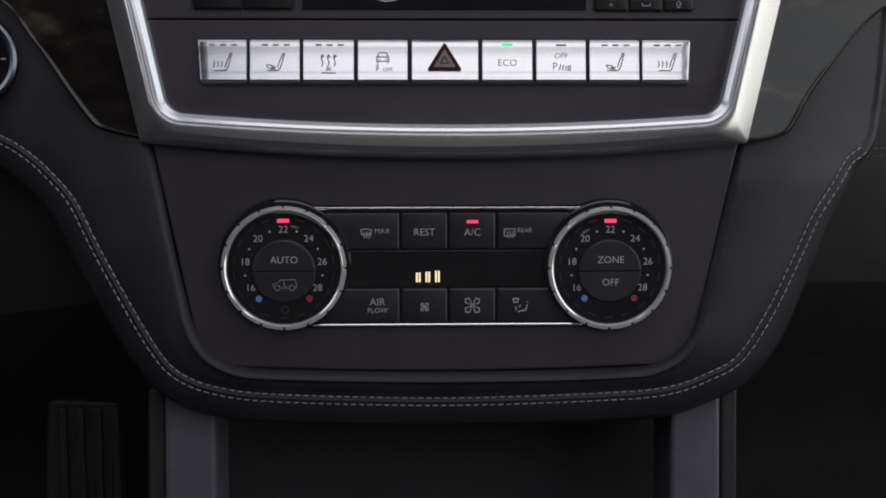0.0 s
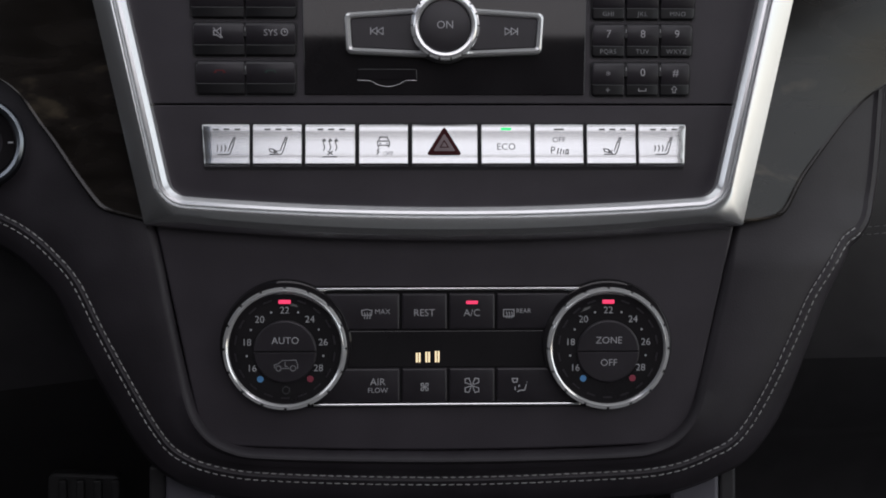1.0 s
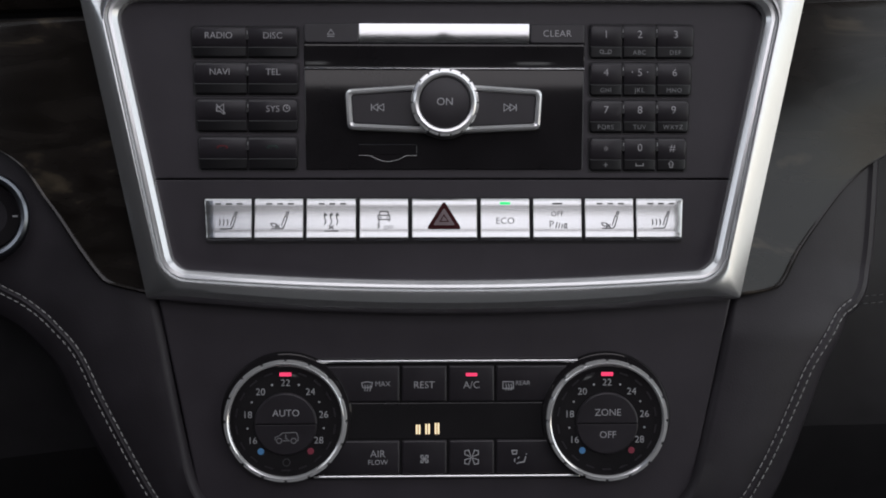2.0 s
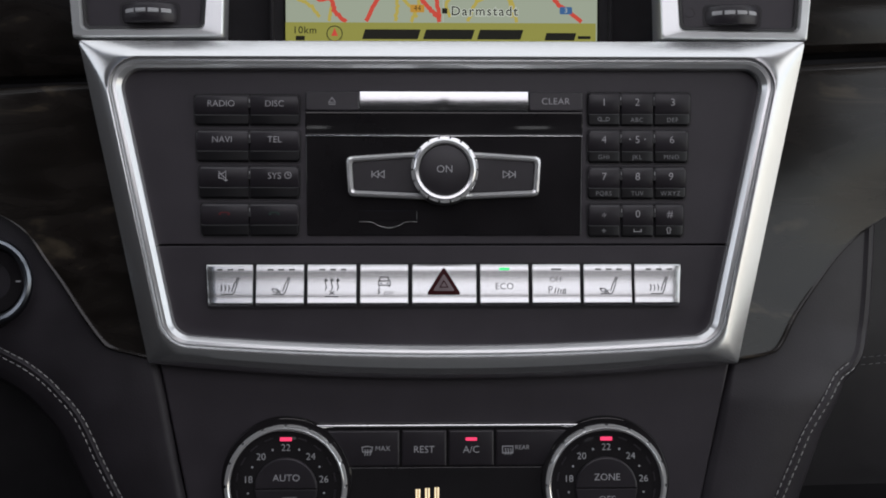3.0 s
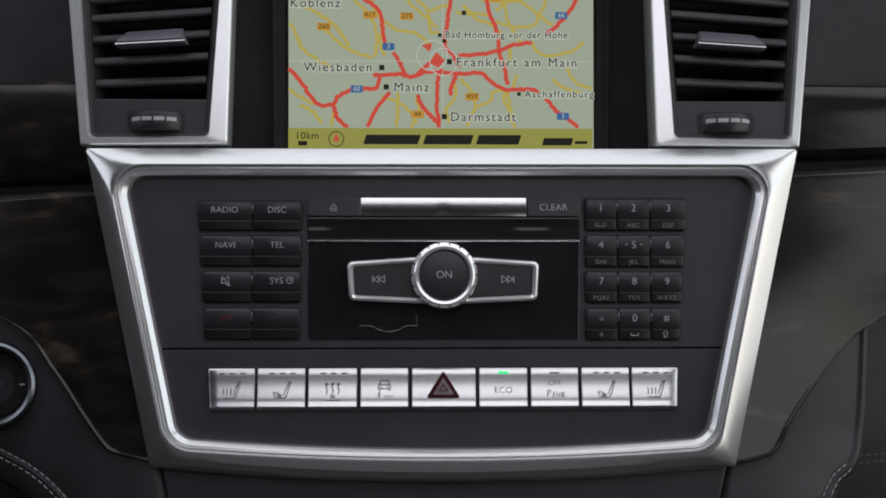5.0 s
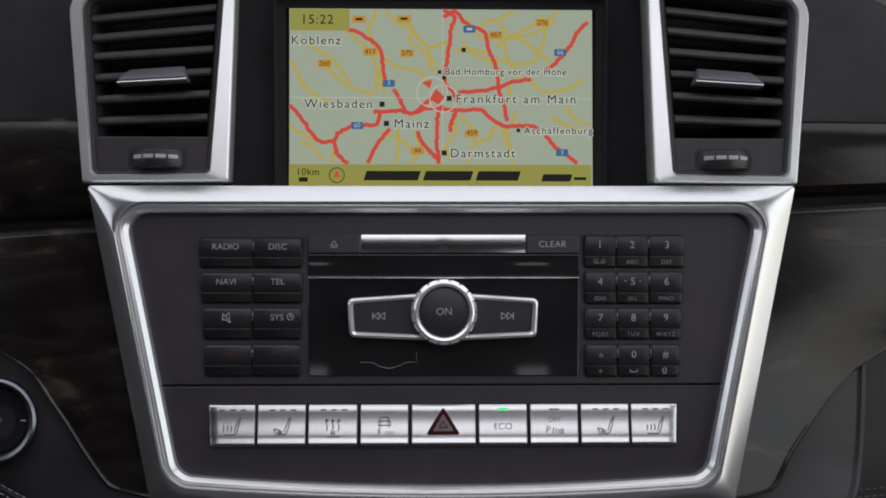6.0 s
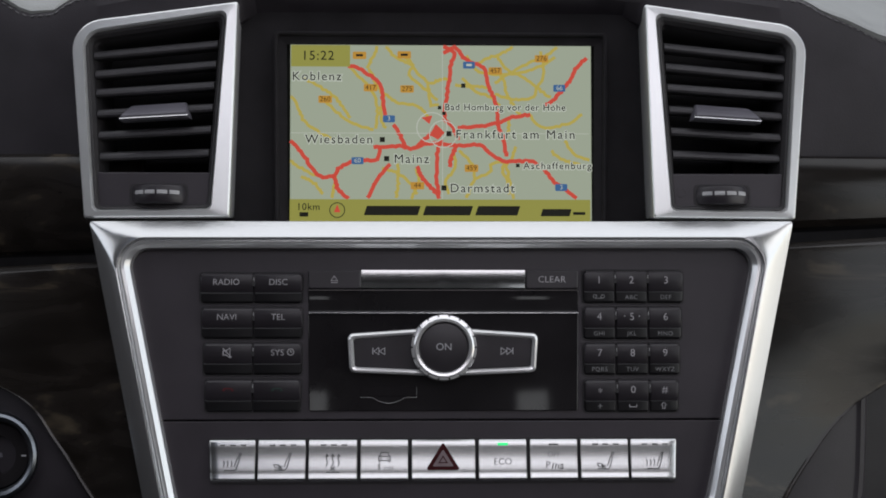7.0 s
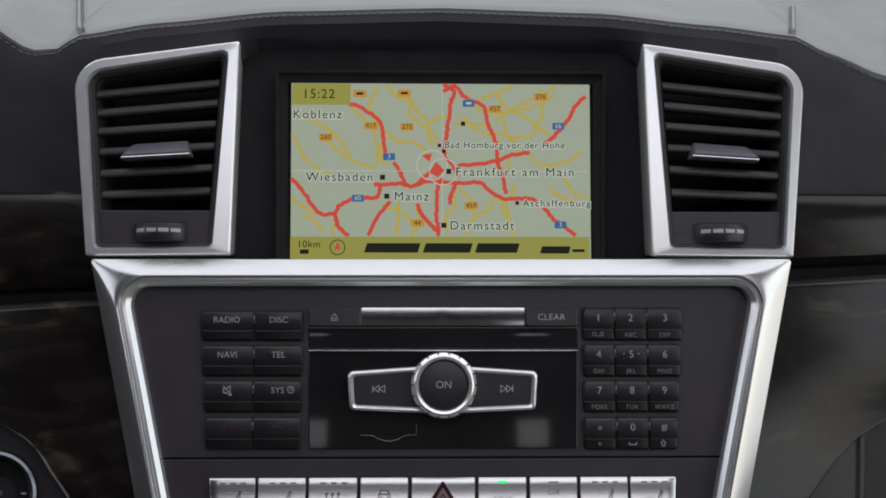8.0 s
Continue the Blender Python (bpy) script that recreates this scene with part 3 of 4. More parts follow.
# ---- audio unit ----
def audio_unit():
    root = thing("audio_unit", 0, 50, -3, "black car audio unit with keys and disc slot", "car radio")
    zt = INNER[0][1]
    face = slab([(INNER[0][0], zt), (INNER[1][0], zt), (edge_x(1, SPLIT + 0.35), SPLIT + 0.35), (edge_x(-1, SPLIT + 0.35), SPLIT + 0.35)], [10, 10, 0.6, 0.6], -12, -2.6, 0.5)
    part("faceplate", face, FACE, root)

    def key(x0, x1, z0, z1, text, size=4.25, mat=None, sign=None, below="", first=False, last=False):
        """A bowed key cap that falls back to a shallow step with a flat apron under it; the ends of a row are rounded."""
        h, mid = z1 - z0, (z0 + z1) / 2
        step = z0 + h * 0.36
        prof = [(z1, -4), (z1, -1.3), (z1 - 0.4, -0.2), (z1 - 1.2, 0.3), (z1 - h * 0.2, 0.5), (z1 - h * 0.36, 0.35), (z1 - h * 0.5, -0.1), (step + 0.7, -0.7), (step, -1.0),
                (step, -3)]
        skirt = [(step - 0.1, -3), (step - 0.15, -0.85), (step - 0.5, -0.68), (step - 1.0, -0.72), (z0 + 1.0, -1.0), (z0 + 0.4, -1.4), (z0, -2.2), (z0, -4)]
        ends = [(0.0, 1.6, 0.8), (0.4, 0.7, 0.3), (1.3, 0.0, 0.0)]
        plain = [(0.0, 0.1, 0.6), (0.2, 0.0, 0.15), (0.6, 0.0, 0.0)]
        row = [(x0 + d, q, b) for d, q, b in (ends if first else plain)] + [(x1 - d, q, b) for d, q, b in (ends if last else plain)[::-1]]

        def moulded(lines):
            bm = bmesh.new()
            loft(bm, [[P(x, z + (mid - z) / h * 2 * q, w - b) for x, q, b in row] for z, w in lines], False)
            return bm
        cap = part("key", moulded(prof), KEY, root)
        part("key_skirt", moulded(skirt), SKIRT, cap, "darker lower skirt of the key")
        zc = step + (z1 - step) * 0.52
        if text:
            lettering(text, size, (x0 + x1) / 2, zc - (1.3 if text == "*" else 0), 0.5, cap, mat or KEY_PRINT)
        if sign:
            icon(sign, 0.42, (x0 + x1) / 2, zc, 0.56, 1.0, cap, mat or KEY_PRINT)
        if below:
            lettering(below, 4.6 if below == "+" else 3.0, (x0 + x1) / 2, (z0 + step) / 2 - 0.1, -0.62, cap, DIM, spacing=1.12)

    def divider(x, top):
        """A dark slot between two caps with a bright pin in it."""
        slot = part("key_divider", slab(box4(x - 0.75, x + 0.75, top - 6.4, top - 0.9), 0.6, -4, 0.42, 0.2, 4), VOID, root)
        part("divider_pin", slab(box4(x + 0.05, x + 0.35, top - 3.9, top - 2.2), 0.14, 0, 0.55, 0.12, 3), PRINT_GREY, slot)

    mute = [[(-2, -1), (-2, 1), (-0.6, 1), (1.2, 2.3), (1.2, -2.3), (-0.6, -1), (-2, -1)], [(-2.2, 2.2), (2, -2.2)]]
    clock = [[(1.1 * math.cos(k * math.pi / 5), 1.1 * math.sin(k * math.pi / 5)) for k in range(11)], [(0, 0.7), (0, 0), (0.6, 0)]]
    phone = [[(-2.6, -0.5), (-1.6, 0.5), (1.6, 0.5), (2.6, -0.5)], [(-2.6, -0.5), (-1.5, -0.4)], [(2.6, -0.5), (1.5, -0.4)]]
    rows = [(84.0, 69.5, -117.2, -67.9), (67.3, 52.4, -116.3, -67.8), (50.3, 35.1, -115.2, -68.0), (32.8, 17.4, -114.2, -68.3)]
    names = [("RADIO", "DISC"), ("NAVI", "TEL"), ("", "SYS"), ("", "")]
    signs = [(None, None), (None, None), (mute, None), (phone, phone)]
    for (z1, z0, xa, xb), (ta, tb), (sa, sb) in zip(rows, names, signs):
        xm = -91.4
        part("key_well", slab(box4(xa - 0.7, xb + 0.7, z0 - 0.7, z1 + 0.7), 1.6, -5, -2.45, 0.12), VOID, root)
        mats = (RED_PRINT, GREEN_PRINT) if sa is phone else (None, None)
        key(xa, xm - 0.35, z0, z1, ta, mat=mats[0], sign=sa, first=True)
        key(xm + 0.35, xb, z0, z1, tb, mat=mats[1], sign=sb, last=True)
        divider(xm, z1)
    part("clock_symbol", strokes(clock, 0.35, 0.52, 0.12, None, -73.2, 46.0, 1.4), KEY_PRINT, root, smooth=False)

    cols = [(68.5, 83.2), (84.3, 99.1), (100.2, 117.4)]
    pad = [["1", "2", "3"], ["4", "5", "6"], ["7", "8", "9"], ["*", "0", "#"]]
    sub = [["", "ABC", "DEF"], ["GHI", "JKL", "MNO"], ["PQRS", "TUV", "WXYZ"], ["+", "", ""]]
    for r, (z1, z0) in enumerate(((85.4, 69.6), (67.6, 52.0), (50.0, 34.8), (32.4, 16.9))):
        right = 117.5 - r * 1.07
        part("key_well", slab(box4(67.8, right + 0.7, z0 - 0.7, z1 + 0.7), 1.6, -5, -2.45, 0.12), VOID, root)
        for c in range(3):
            x0, x1 = cols[c]
            if c == 2:
                x1 = right
            x0 += r * 0.12 if c else 0
            x1 += 0.45 if c < 2 else 0
            key(x0, x1 - 0.1, z0, z1, pad[r][c], 5.0, below=sub[r][c], first=c == 0, last=c == 2)
            if c:
                divider(x0 - 0.55, z1)
    for x in (88.3, 95.5):
        part("finger_dot", turned([(0.35, 0.3), (0.3, 0.55)], x, 63.2, 10, None, False, True), PRINT, root)
    loops = [[(-1.9 + 0.9 * math.cos(k), 0.9 * math.sin(k)) for k in range(8)], [(1.9 + 0.9 * math.cos(k), 0.9 * math.sin(k)) for k in range(8)], [(-1.9, -0.9), (1.9, -0.9)]]
    part("tape_symbol", strokes(loops, 0.3, -0.6, 0.1, None, 76, 72.8, 1.0), DIM, root, smooth=False)
    part("space_symbol", strokes([[(-1.7, 0.6), (-1.7, -0.6), (1.7, -0.6), (1.7, 0.6)]], 0.35, -0.6, 0.1, None, 92.1, 20, 1.0), KEY_PRINT, root, smooth=False)
    part("shift_symbol", strokes([[(-0.6, -1.4), (-0.6, 0.2), (-1.3, 0.2), (0, 1.6), (1.3, 0.2), (0.6, 0.2), (0.6, -1.4), (-0.6, -1.4)]], 0.3, -0.6, 0.1, None, 107, 20, 1.0), KEY_PRINT, root,
         smooth=False)

    # glossy centre with the disc slot
    part("centre_panel", slab([(-65.2, 64.4), (66.0, 64.4), (65.3, 17.6), (-64.4, 17.6)], 0.8, -6, -1.6, 0.4), GLOSS, root, "piano black centre panel")
    bm = bmesh.new()
    loft(bm, [[P(-65.2, z, w), P(-64.8, z, w + 0.3), P(65.7, z, w + 0.3), P(66.1, z, w)] for z, w in ((76.4, -6), (76.4, -1.9), (76.0, -1.5), (75.2, -1.45), (65.8, -2.6), (65.3, -2.9), (65.3, -6))], False)
    lid = part("disc_lid", bm, GLOSS, root)
    part("trim_line", slab(box4(-65.0, 65.9, 64.45, 65.0), 0.1, -6, -0.9, 0.15, 2), CHROME, root)
    # bowed mirror strip over the disc slot, with a shallow finger notch in its middle
    bm = bmesh.new()
    across = [-39.4 + 79.4 * k / 60 for k in range(61)]
    loops, w, high = [[P(x, 85.6, -5) for x in across]], -1.0, 85.6
    for k in range(15):
        tilt = radians(1.8 - 6.6 * k / 14)
        loops.append([P(x, high, w - 0.14 * math.exp(-(x / 2.2) ** 2) * (k / 14) ** 2) for x in across])
        high, w = high - 0.62, w + math.tan(tilt) * 0.62
    loops.append([P(x, high + 0.2, w - 0.8) for x in across])
    loops.append([P(x, high + 0.2, -6) for x in across])
    loft(bm, loops, False)
    part("slot_lip", bm, MIRROR, lid, "mirror-bright strip over the disc slot")
    for x0, x1, text in ((-65.0, -39.7, ""), (40.2, 65.9, "CLEAR")):
        cap = part("key", slab([(x0, 85.4), (x1, 85.4), (x1, 76.3), (x0, 76.3)], [0.8, 0.8, 1.6, 1.6], -5, 0.2, 0.7, 4), KEY, root)
        if text:
            lettering(text, 4.4, (x0 + x1) / 2, 80.9, 0.26, cap, KEY_PRINT, spacing=1.06)
        else:
            icon([[(-1.8, -0.7), (1.8, -0.7), (0, 1.8), (-1.8, -0.7)], [(-1.8, -1.7), (1.8, -1.7)]], 0.4, -52.5, 81.0, 0.3, 0.9, cap, KEY_PRINT)
    # card slot cover under the centre
    catch = [(-40, 24.2), (-34, 24.0), (-31, 22.4), (-26, 21.3), (-21, 22.4), (-18, 24.0), (-12.5, 24.2)]
    line = spline(catch, 40)
    bm = bmesh.new()
    loft(bm, [[P(p.x + math.sin(k) * 0, p.y + 0.28 * math.cos(k * math.pi / 3), -1.45 + 0.28 * math.sin(k * math.pi / 3)) for p in line] for k in range(7)], False)
    part("card_slot_catch", bm, CHROME, root)
    part("card_slot_cover", slab(box4(-40, -12.5, 24.6, 29.5), 0.6, -3, -1.35, 0.3, 3), GLOSS, root)

    # wings and turning knob
    for s in (-1, 1):
        outer = [(s * 46.2, 54.9), (s * 6, 57.6), (s * 6, 34.4), (s * 45.0, 36.1)][::-s]
        loops = []
        for d, w, r in ((0, -2, 2.8), (0, 1.0, 2.8), (0.5, 2.5, 2.6), (1.4, 3.3, 2.2), (2.3, 3.0, 1.7), (2.9, 1.9, 1.4), (3.0, 0.5, 1.4)):
            loops.append([P(x, z, w) for x, z in outline(inset(outer, d), r, 5, 2)])
        bm = bmesh.new()
        loft(bm, loops)
        frame_ring = part("wing_frame", bm, RING_SILVER, root)
        cap = part("skip_key", slab(inset(outer, 2.95), 1.4, -2, 1.7, 0.6, 4), KEY, root)
        skip = [[(-3.1, -1.6), (-3.1, 1.6)], [(-2.7, 0), (-0.2, 1.6), (-0.2, -1.6), (-2.7, 0)], [(-0.1, 0), (2.6, 1.6), (2.6, -1.6), (-0.1, 0)]]
        icon(skip if s < 0 else [[(-a, b) for a, b in ln] for ln in skip], 0.42, s * 30.6, 46.4, 1.85, 1.0, cap)
    part("knob_base", turned([(16.2, -2), (16.0, 1.0), (15.2, 1.5)], 0.3, 47.9, 64, None, True, True), DARK, root)
    knob = part("volume_knob", turned([(14.9, 1), (14.9, 7.2), (14.5, 8.2), (13.6, 8.9), (12.5, 8.7), (12.0, 7.8), (11.8, 6.4)], 0.3, 48.2, 96), RING_SILVER, root, "ribbed chrome ring of the volume knob")
    grip_pads(18, 0.84, 0.3, 48.2, 14.2, 15.7, 1.5, 8.3, RING_SILVER, knob)
    cap = part("knob_cap", turned([(11.9, 3), (11.9, 6.8), (11.3, 7.6), (9, 8.0), (5, 8.3), (0.05, 8.4)], 0.3, 48.2, 64, None, False, True), KEY, root)
    lettering("ON", 4.9, 0.3, 48.3, 8.45, cap)
    return root


audio_unit()

# ---- row of silver switches ----
SEAT = [[(-3.2, -2.9), (1.4, -2.9), (2.2, -2.0), (3.5, 2.0), (2.5, 2.3), (1.1, -1.7)], [(2.9, 2.9), (3.7, 2.8), (4.0, 3.9), (3.2, 4.0), (2.9, 2.9)]]
HEAT = [[(-3.4, -1.6), (-3.0, -0.2), (-3.4, 1.0)], [(-1.8, -1.6), (-1.4, -0.2), (-1.8, 1.0)], [(-0.2, -1.6), (0.2, -0.2), (-0.2, 1.0)]]
LUMBAR = [[(-3.4, -0.6), (-1.2, -0.8), (-0.4, -2.0)], [(-3.4, -0.6), (-2.8, -1.8), (-0.6, -2.2)], [(-1.4, -2.6), (0.4, -1.2)], [(0.4, -2.6), (-1.4, -1.2)]]
AIR = [[(c - 0.3, -1.4), (c + 0.3, 0.2), (c - 0.3, 1.6), (c, 3.2)] for c in (-2.5, 0, 2.5)] + [[(c - 0.7, 2.4), (c, 3.5), (c + 0.7, 2.4)] for c in (-2.5, 0, 2.5)] + [
    [(-1.1, -3.1), (1.1, -1.5)], [(1.1, -3.1), (-1.1, -1.5)], [(-3.0, -3.9), (3.0, -3.9)]]
CAR_REAR = [[(-2.0, 1.4), (-1.5, 3.0), (1.5, 3.0), (2.0, 1.4), (-2.0, 1.4)], [(-2.4, 1.4), (-2.4, -0.3), (2.4, -0.3), (2.4, 1.4), (-2.4, 1.4)], [(-1.8, 0.5), (-0.9, 0.5)], [(0.9, 0.5), (1.8, 0.5)],
            [(-2.0, -0.4), (-2.0, -1.2)], [(2.0, -0.4), (2.0, -1.2)], [(-1.6, -1.6), (-2.6, -2.3), (-1.8, -3.0), (-2.8, -3.9)]]


def switch_row():
    root = thing("switch_panel", 0, -10, -3, "black panel with a row of silver switches", "switch panel")
    low = INNER[3][1]
    face = slab([(edge_x(-1, SPLIT - 0.35), SPLIT - 0.35), (edge_x(1, SPLIT - 0.35), SPLIT - 0.35), INNER[2], INNER[3]], [0.6, 0.6, 10.5, 10.5], -12, -2.7, 0.5, 6, [0, 0, 7.0, 0], 16)
    part("faceplate", face, FACE, root)
    part("switch_well", slab([(-112.6, 4.9), (113.6, 4.9), (112.6, -17.2), (-111.4, -17.2)], 2, -5, -2.4, 0.15), VOID, root)
    xs = [(-112.0, -89.6), (-88.4, -65.6), (-64.3, -41.0), (-39.5, -16.6), (-15.0, 15.6), (17.1, 40.3), (41.8, 64.8), (66.2, 89.3), (90.4, 113.0)]
    for k, (x0, x1) in enumerate(xs):
        xa, xb = x0, x1
        if k == 0:
            xa = x0 + 1.4
        if k == 8:
            xb = x1 - 1.2
        # convex face: upper lip, gently hollow middle, lower roll
        prof = [(4.2, -5), (4.2, -2.2), (3.9, -1.4), (3.2, -0.8), (2.2, -0.48), (0.5, -0.38), (-1.5, -0.26), (-3.5, -0.08), (-5.5, 0.20), (-7.5, 0.57), (-9.5, 0.92), (-11, 1.10), (-12.4, 1.17), (-13.2, 1.5),
                (-14, 1.6), (-14.8, 1.2), (-15.7, -0.2), (-16.2, -2.2), (-16.2, -5)]

        def lift(z):
            for (za, wa), (zb, wb) in zip(prof[1:], prof[2:]):
                if za >= z >= zb:
                    return wa + (wb - wa) * (za - z) / max(za - zb, 1e-6)
            return 0.0
        loops = []
        for z, w in prof:
            f = (4.2 - z) / 20.4
            a, b = x0 + (xa - x0) * f, x1 + (xb - x1) * f
            ea = 1.2 if k == 0 else 0.35
            eb = 1.2 if k == 8 else 0.35
            loops.append([P(a, z, w - 0.9), P(a + ea * 0.3, z, w - 0.3), P(a + ea, z, w)] + [P(a + ea + (b - eb - a - ea) * j / 6, z, w) for j in range(1, 6)] +
                         [P(b - eb, z, w), P(b - eb * 0.3, z, w - 0.3), P(b, z, w - 0.9)])
        bm = bmesh.new()
        rows = loft(bm, loops, False)
        for side in (0, -1):
            back = [bm.verts.new((r[side].co.x, 4.5, r[side].co.z)) for r in rows]
            for (p, q), (u, v) in zip(zip(rows, rows[1:]), zip(back, back[1:])):
                bm.faces.new((p[side], q[side], v, u))
        cap = part("switch", bm, KEY_SILVER, root)
        cx = (x0 + x1) / 2
        if k == 4:
            tri = [(0, 3.0), (8.3, -10.2), (-8.3, -10.2)]
            part("warning_triangle", slab(tri, 0.8, -2, 2.0, 0.3, 3), WINE, cap, "dark red warning triangle")
            part("triangle_pane", slab(inset(tri, 1.75), 0.4, 1, 2.08, 0.1, 3), PINK_GREY, cap, "grey inner pane of the triangle")
            for d, r in ((4.6, 0.3),):
                o, i = inset(tri, d * 0.72), inset(tri, d * 0.72 + 0.45)
                bm = bmesh.new()
                loft(bm, [[P(x, z, 2.05) for x, z in i], [P(x, z, 2.2) for x, z in i], [P(x, z, 2.2) for x, z in o], [P(x, z, 2.05) for x, z in o]])
                part("triangle_line", bm, WINE, cap)
            continue
        marks = 1 if k in (5, 6) else (0 if k == 3 else 3)
        for j in range(marks):
            mx = cx + (j - (marks - 1) / 2) * 5.0 + (0 if marks == 1 else 0.5)
            half = 1.4 if marks == 3 else 2.4
            lamp = GREEN_LED if k == 5 else MARK
            part("indicator", slab(box4(mx - half, mx + half, 1.2, 2.4 if k == 5 else 2.0), 0.2, -1, lift(1.8) + 0.12, 0.1, 2), lamp, cap)

        def printed(bm, w):
            """Print that follows the curved face of the switch."""
            for v in bm.verts:
                v.co.y = -(lift(v.co.z) + 0.06 + max(-0.04, min(0.04, -v.co.y - w)))
            part("print", bm, INK, cap, smooth=False)
        if k == 5:
            printed(writing("ECO", 4.3, cx, -6.5, 1.0, spacing=1.05), 1.0)
        elif k == 6:
            printed(writing("OFF", 3.5, cx, -3.3, 1.0), 1.0)
            printed(writing("P", 4.8, cx - 2.9, -8.2, 1.0), 1.0)
            for line in ([(-0.9, -1.6), (-0.2, 1.2)], [(0.5, -1.6), (1.1, 0.9)], [(1.9, -1.6), (2.3, 0.4)], [(3.0, -1.5), (3.4, 0.4), (4.2, 0.4), (4.2, -1.5), (3.0, -1.5)]):
                printed(strokes([line], 0.5, 1.0, 0.08, None, cx, -8.2, 1.0), 1.0)
        else:
            sign = {0: SEAT + HEAT, 1: SEAT + LUMBAR, 2: AIR, 3: CAR_REAR, 7: SEAT + LUMBAR, 8: SEAT + HEAT}[k]
            for line in sign:
                printed(strokes([line], 0.5, 1.0, 0.08, None, cx, -5.4 if k == 3 else -6.7, 1.15 if k == 3 else 1.12), 1.0)
            if k == 3:
                printed(writing("OFF", 2.7, cx + 2.2, -9.6, 1.0), 1.0)
    return root


switch_row()

# ---- climate control ----
def fascia(root):
    corners = [(-137.9, -30), (141.2, -30), (116.4, -147.8), (-114.6, -147.6)]
    bm = slab(inset(corners, 0.5), [2, 2, 20, 20], -16, -7.4, 1.0, 10, [0, 0, 3.2, 0], 16)
    part("fascia", bm, FACE, root, "matte black fascia")


def climate_knob(x, z, upper, lower, parent):
    part("knob_base", turned([(31.2, -9), (31.0, -6.2), (30.2, -5.2), (28.8, -4.9)], x, z + 1.4, 72, None, True, True), GLOSS, parent)
    ring = part("knob_ring", turned([(28.2, -6), (28.3, -2.4), (28.0, -1.2), (27.3, -0.5), (26.6, -0.9), (26.3, -1.9), (26.2, -4)], x, z, 120), RING_SILVER, parent, "chrome ring of the temperature knob")
    grip_pads(16, 0.88, x, z, 27.0, 29.0, -5.5, -0.7, RING_SILVER, ring)
    dial = part("dial", turned([(26.3, -4), (26.3, -2.2), (25.6, -2.0), (13.2, -2.6), (13.0, -3.2)], x, z, 72, None, True, True), GLOSS, parent, "glossy black temperature dial")
    for k, n in enumerate((16, 18, 20, 22, 24, 26, 28)):
        a = radians(90 + (3 - k) * 40.3)
        lettering(str(n), 4.6, x + 18.1 * math.cos(a), z + 18.0 * math.sin(a), -2.15, dial)
        if k < 6:
            b = radians(90 + (2.5 - k) * 40.3)
            part("dial_dot", turned([(0.5, -2.6), (0.5, -2.1)], x + 18.2 * math.cos(b), z + 18.2 * math.sin(b), 10, None, False, True), PRINT, dial)
    for s, mat in ((-1, BLUE_DOT), (1, RED_DOT)):
        part("dial_spot", turned([(1.6, -2.6), (1.5, -2.05)], x + s * 11.7, z - 14.3, 18, None, False, True), mat, dial)
    part("indicator", slab(box4(x - 2.8, x + 2.8, z + 21.2, z + 23.0), 0.3, -3, -1.75, 0.15, 3), RED_LED, dial, "lit red indicator")
    for k in range(18):
        a = radians(k * 20 + 10)
        if abs(math.cos(a)) < 0.3 and math.sin(a) > 0:
            continue
        c, s = math.cos(a), math.sin(a)
        bm = bmesh.new()
        loft(bm, [[P(x + u * c - v * s, z + u * s + v * c, w) for u, v in ((22.9, -2.1), (23.7, -2.1), (23.7, 2.1), (22.9, 2.1))] for w in (-2.6, -1.95)], True, True, True)
        part("dial_notch", bm, KEY, dial)
    for s in (1, -1):
        arc = [(x + 14.8 * math.cos(radians(a)), z - 1.4 + s * (0.2 + 14.6 * math.sin(radians(a)))) for a in range(0, 181, 9)]
        mid = Vector((x, z - 1.4 + s * 6))
        loops = []
        for d, w in ((0, -4), (0, -2.0), (0.3, -1.5), (0.8, -1.3)):
            loops.append([P(*(Vector(p) + (mid - Vector(p)).normalized() * d), w) for p in arc])
        bm = bmesh.new()
        loft(bm, loops, True, True, True)
        cap = part("knob_button", bm, KEY, parent)
        what = upper if s > 0 else lower
        if isinstance(what, str):
            lettering(what, 4.6, x + 0.3, z - 1.5 + s * 5.3, -1.22, cap)
        else:
            icon(what, 0.35, x + 0.5, z - 7.6, -1.22, 1.0, cap, DIM)


CAR_SIDE = [[(-5.4, -1.4), (-5.4, 0.2), (-3.4, 0.8), (-1.8, 2.2), (4.6, 2.4), (5.4, 0.4), (5.4, -1.4), (4.8, -1.6)], [(-1.8, -1.5), (1.6, -1.5)], [(-0.4, 1.6), (-0.4, -0.4), (0.8, -0.8)]] + [
    [(c + 1.3 * math.cos(k * 0.9), -1.5 + 1.3 * math.sin(k * 0.9)) for k in range(8)] for c in (-3.5, 3.3)]
DEFROST = [[(-2.6, 1.8), (0, 2.3), (2.6, 1.8), (2.2, -0.6), (-2.2, -0.6), (-2.6, 1.8)], [(-1.2, 0.8), (-0.8, -0.4), (-1.2, -2.4)], [(0.1, 0.8), (0.5, -0.4), (0.1, -2.4)], [(1.4, 0.8), (1.8, -0.4), (1.4, -2.4)]]
REAR_GLASS = [[(-2.6, 2), (2.6, 2), (2.6, -1.4), (-2.6, -1.4), (-2.6, 2)], [(-1.2, 1), (-0.8, -0.6), (-1.2, -2.4)], [(0.1, 1), (0.5, -0.6), (0.1, -2.4)], [(1.4, 1), (1.8, -0.6), (1.4, -2.4)]]
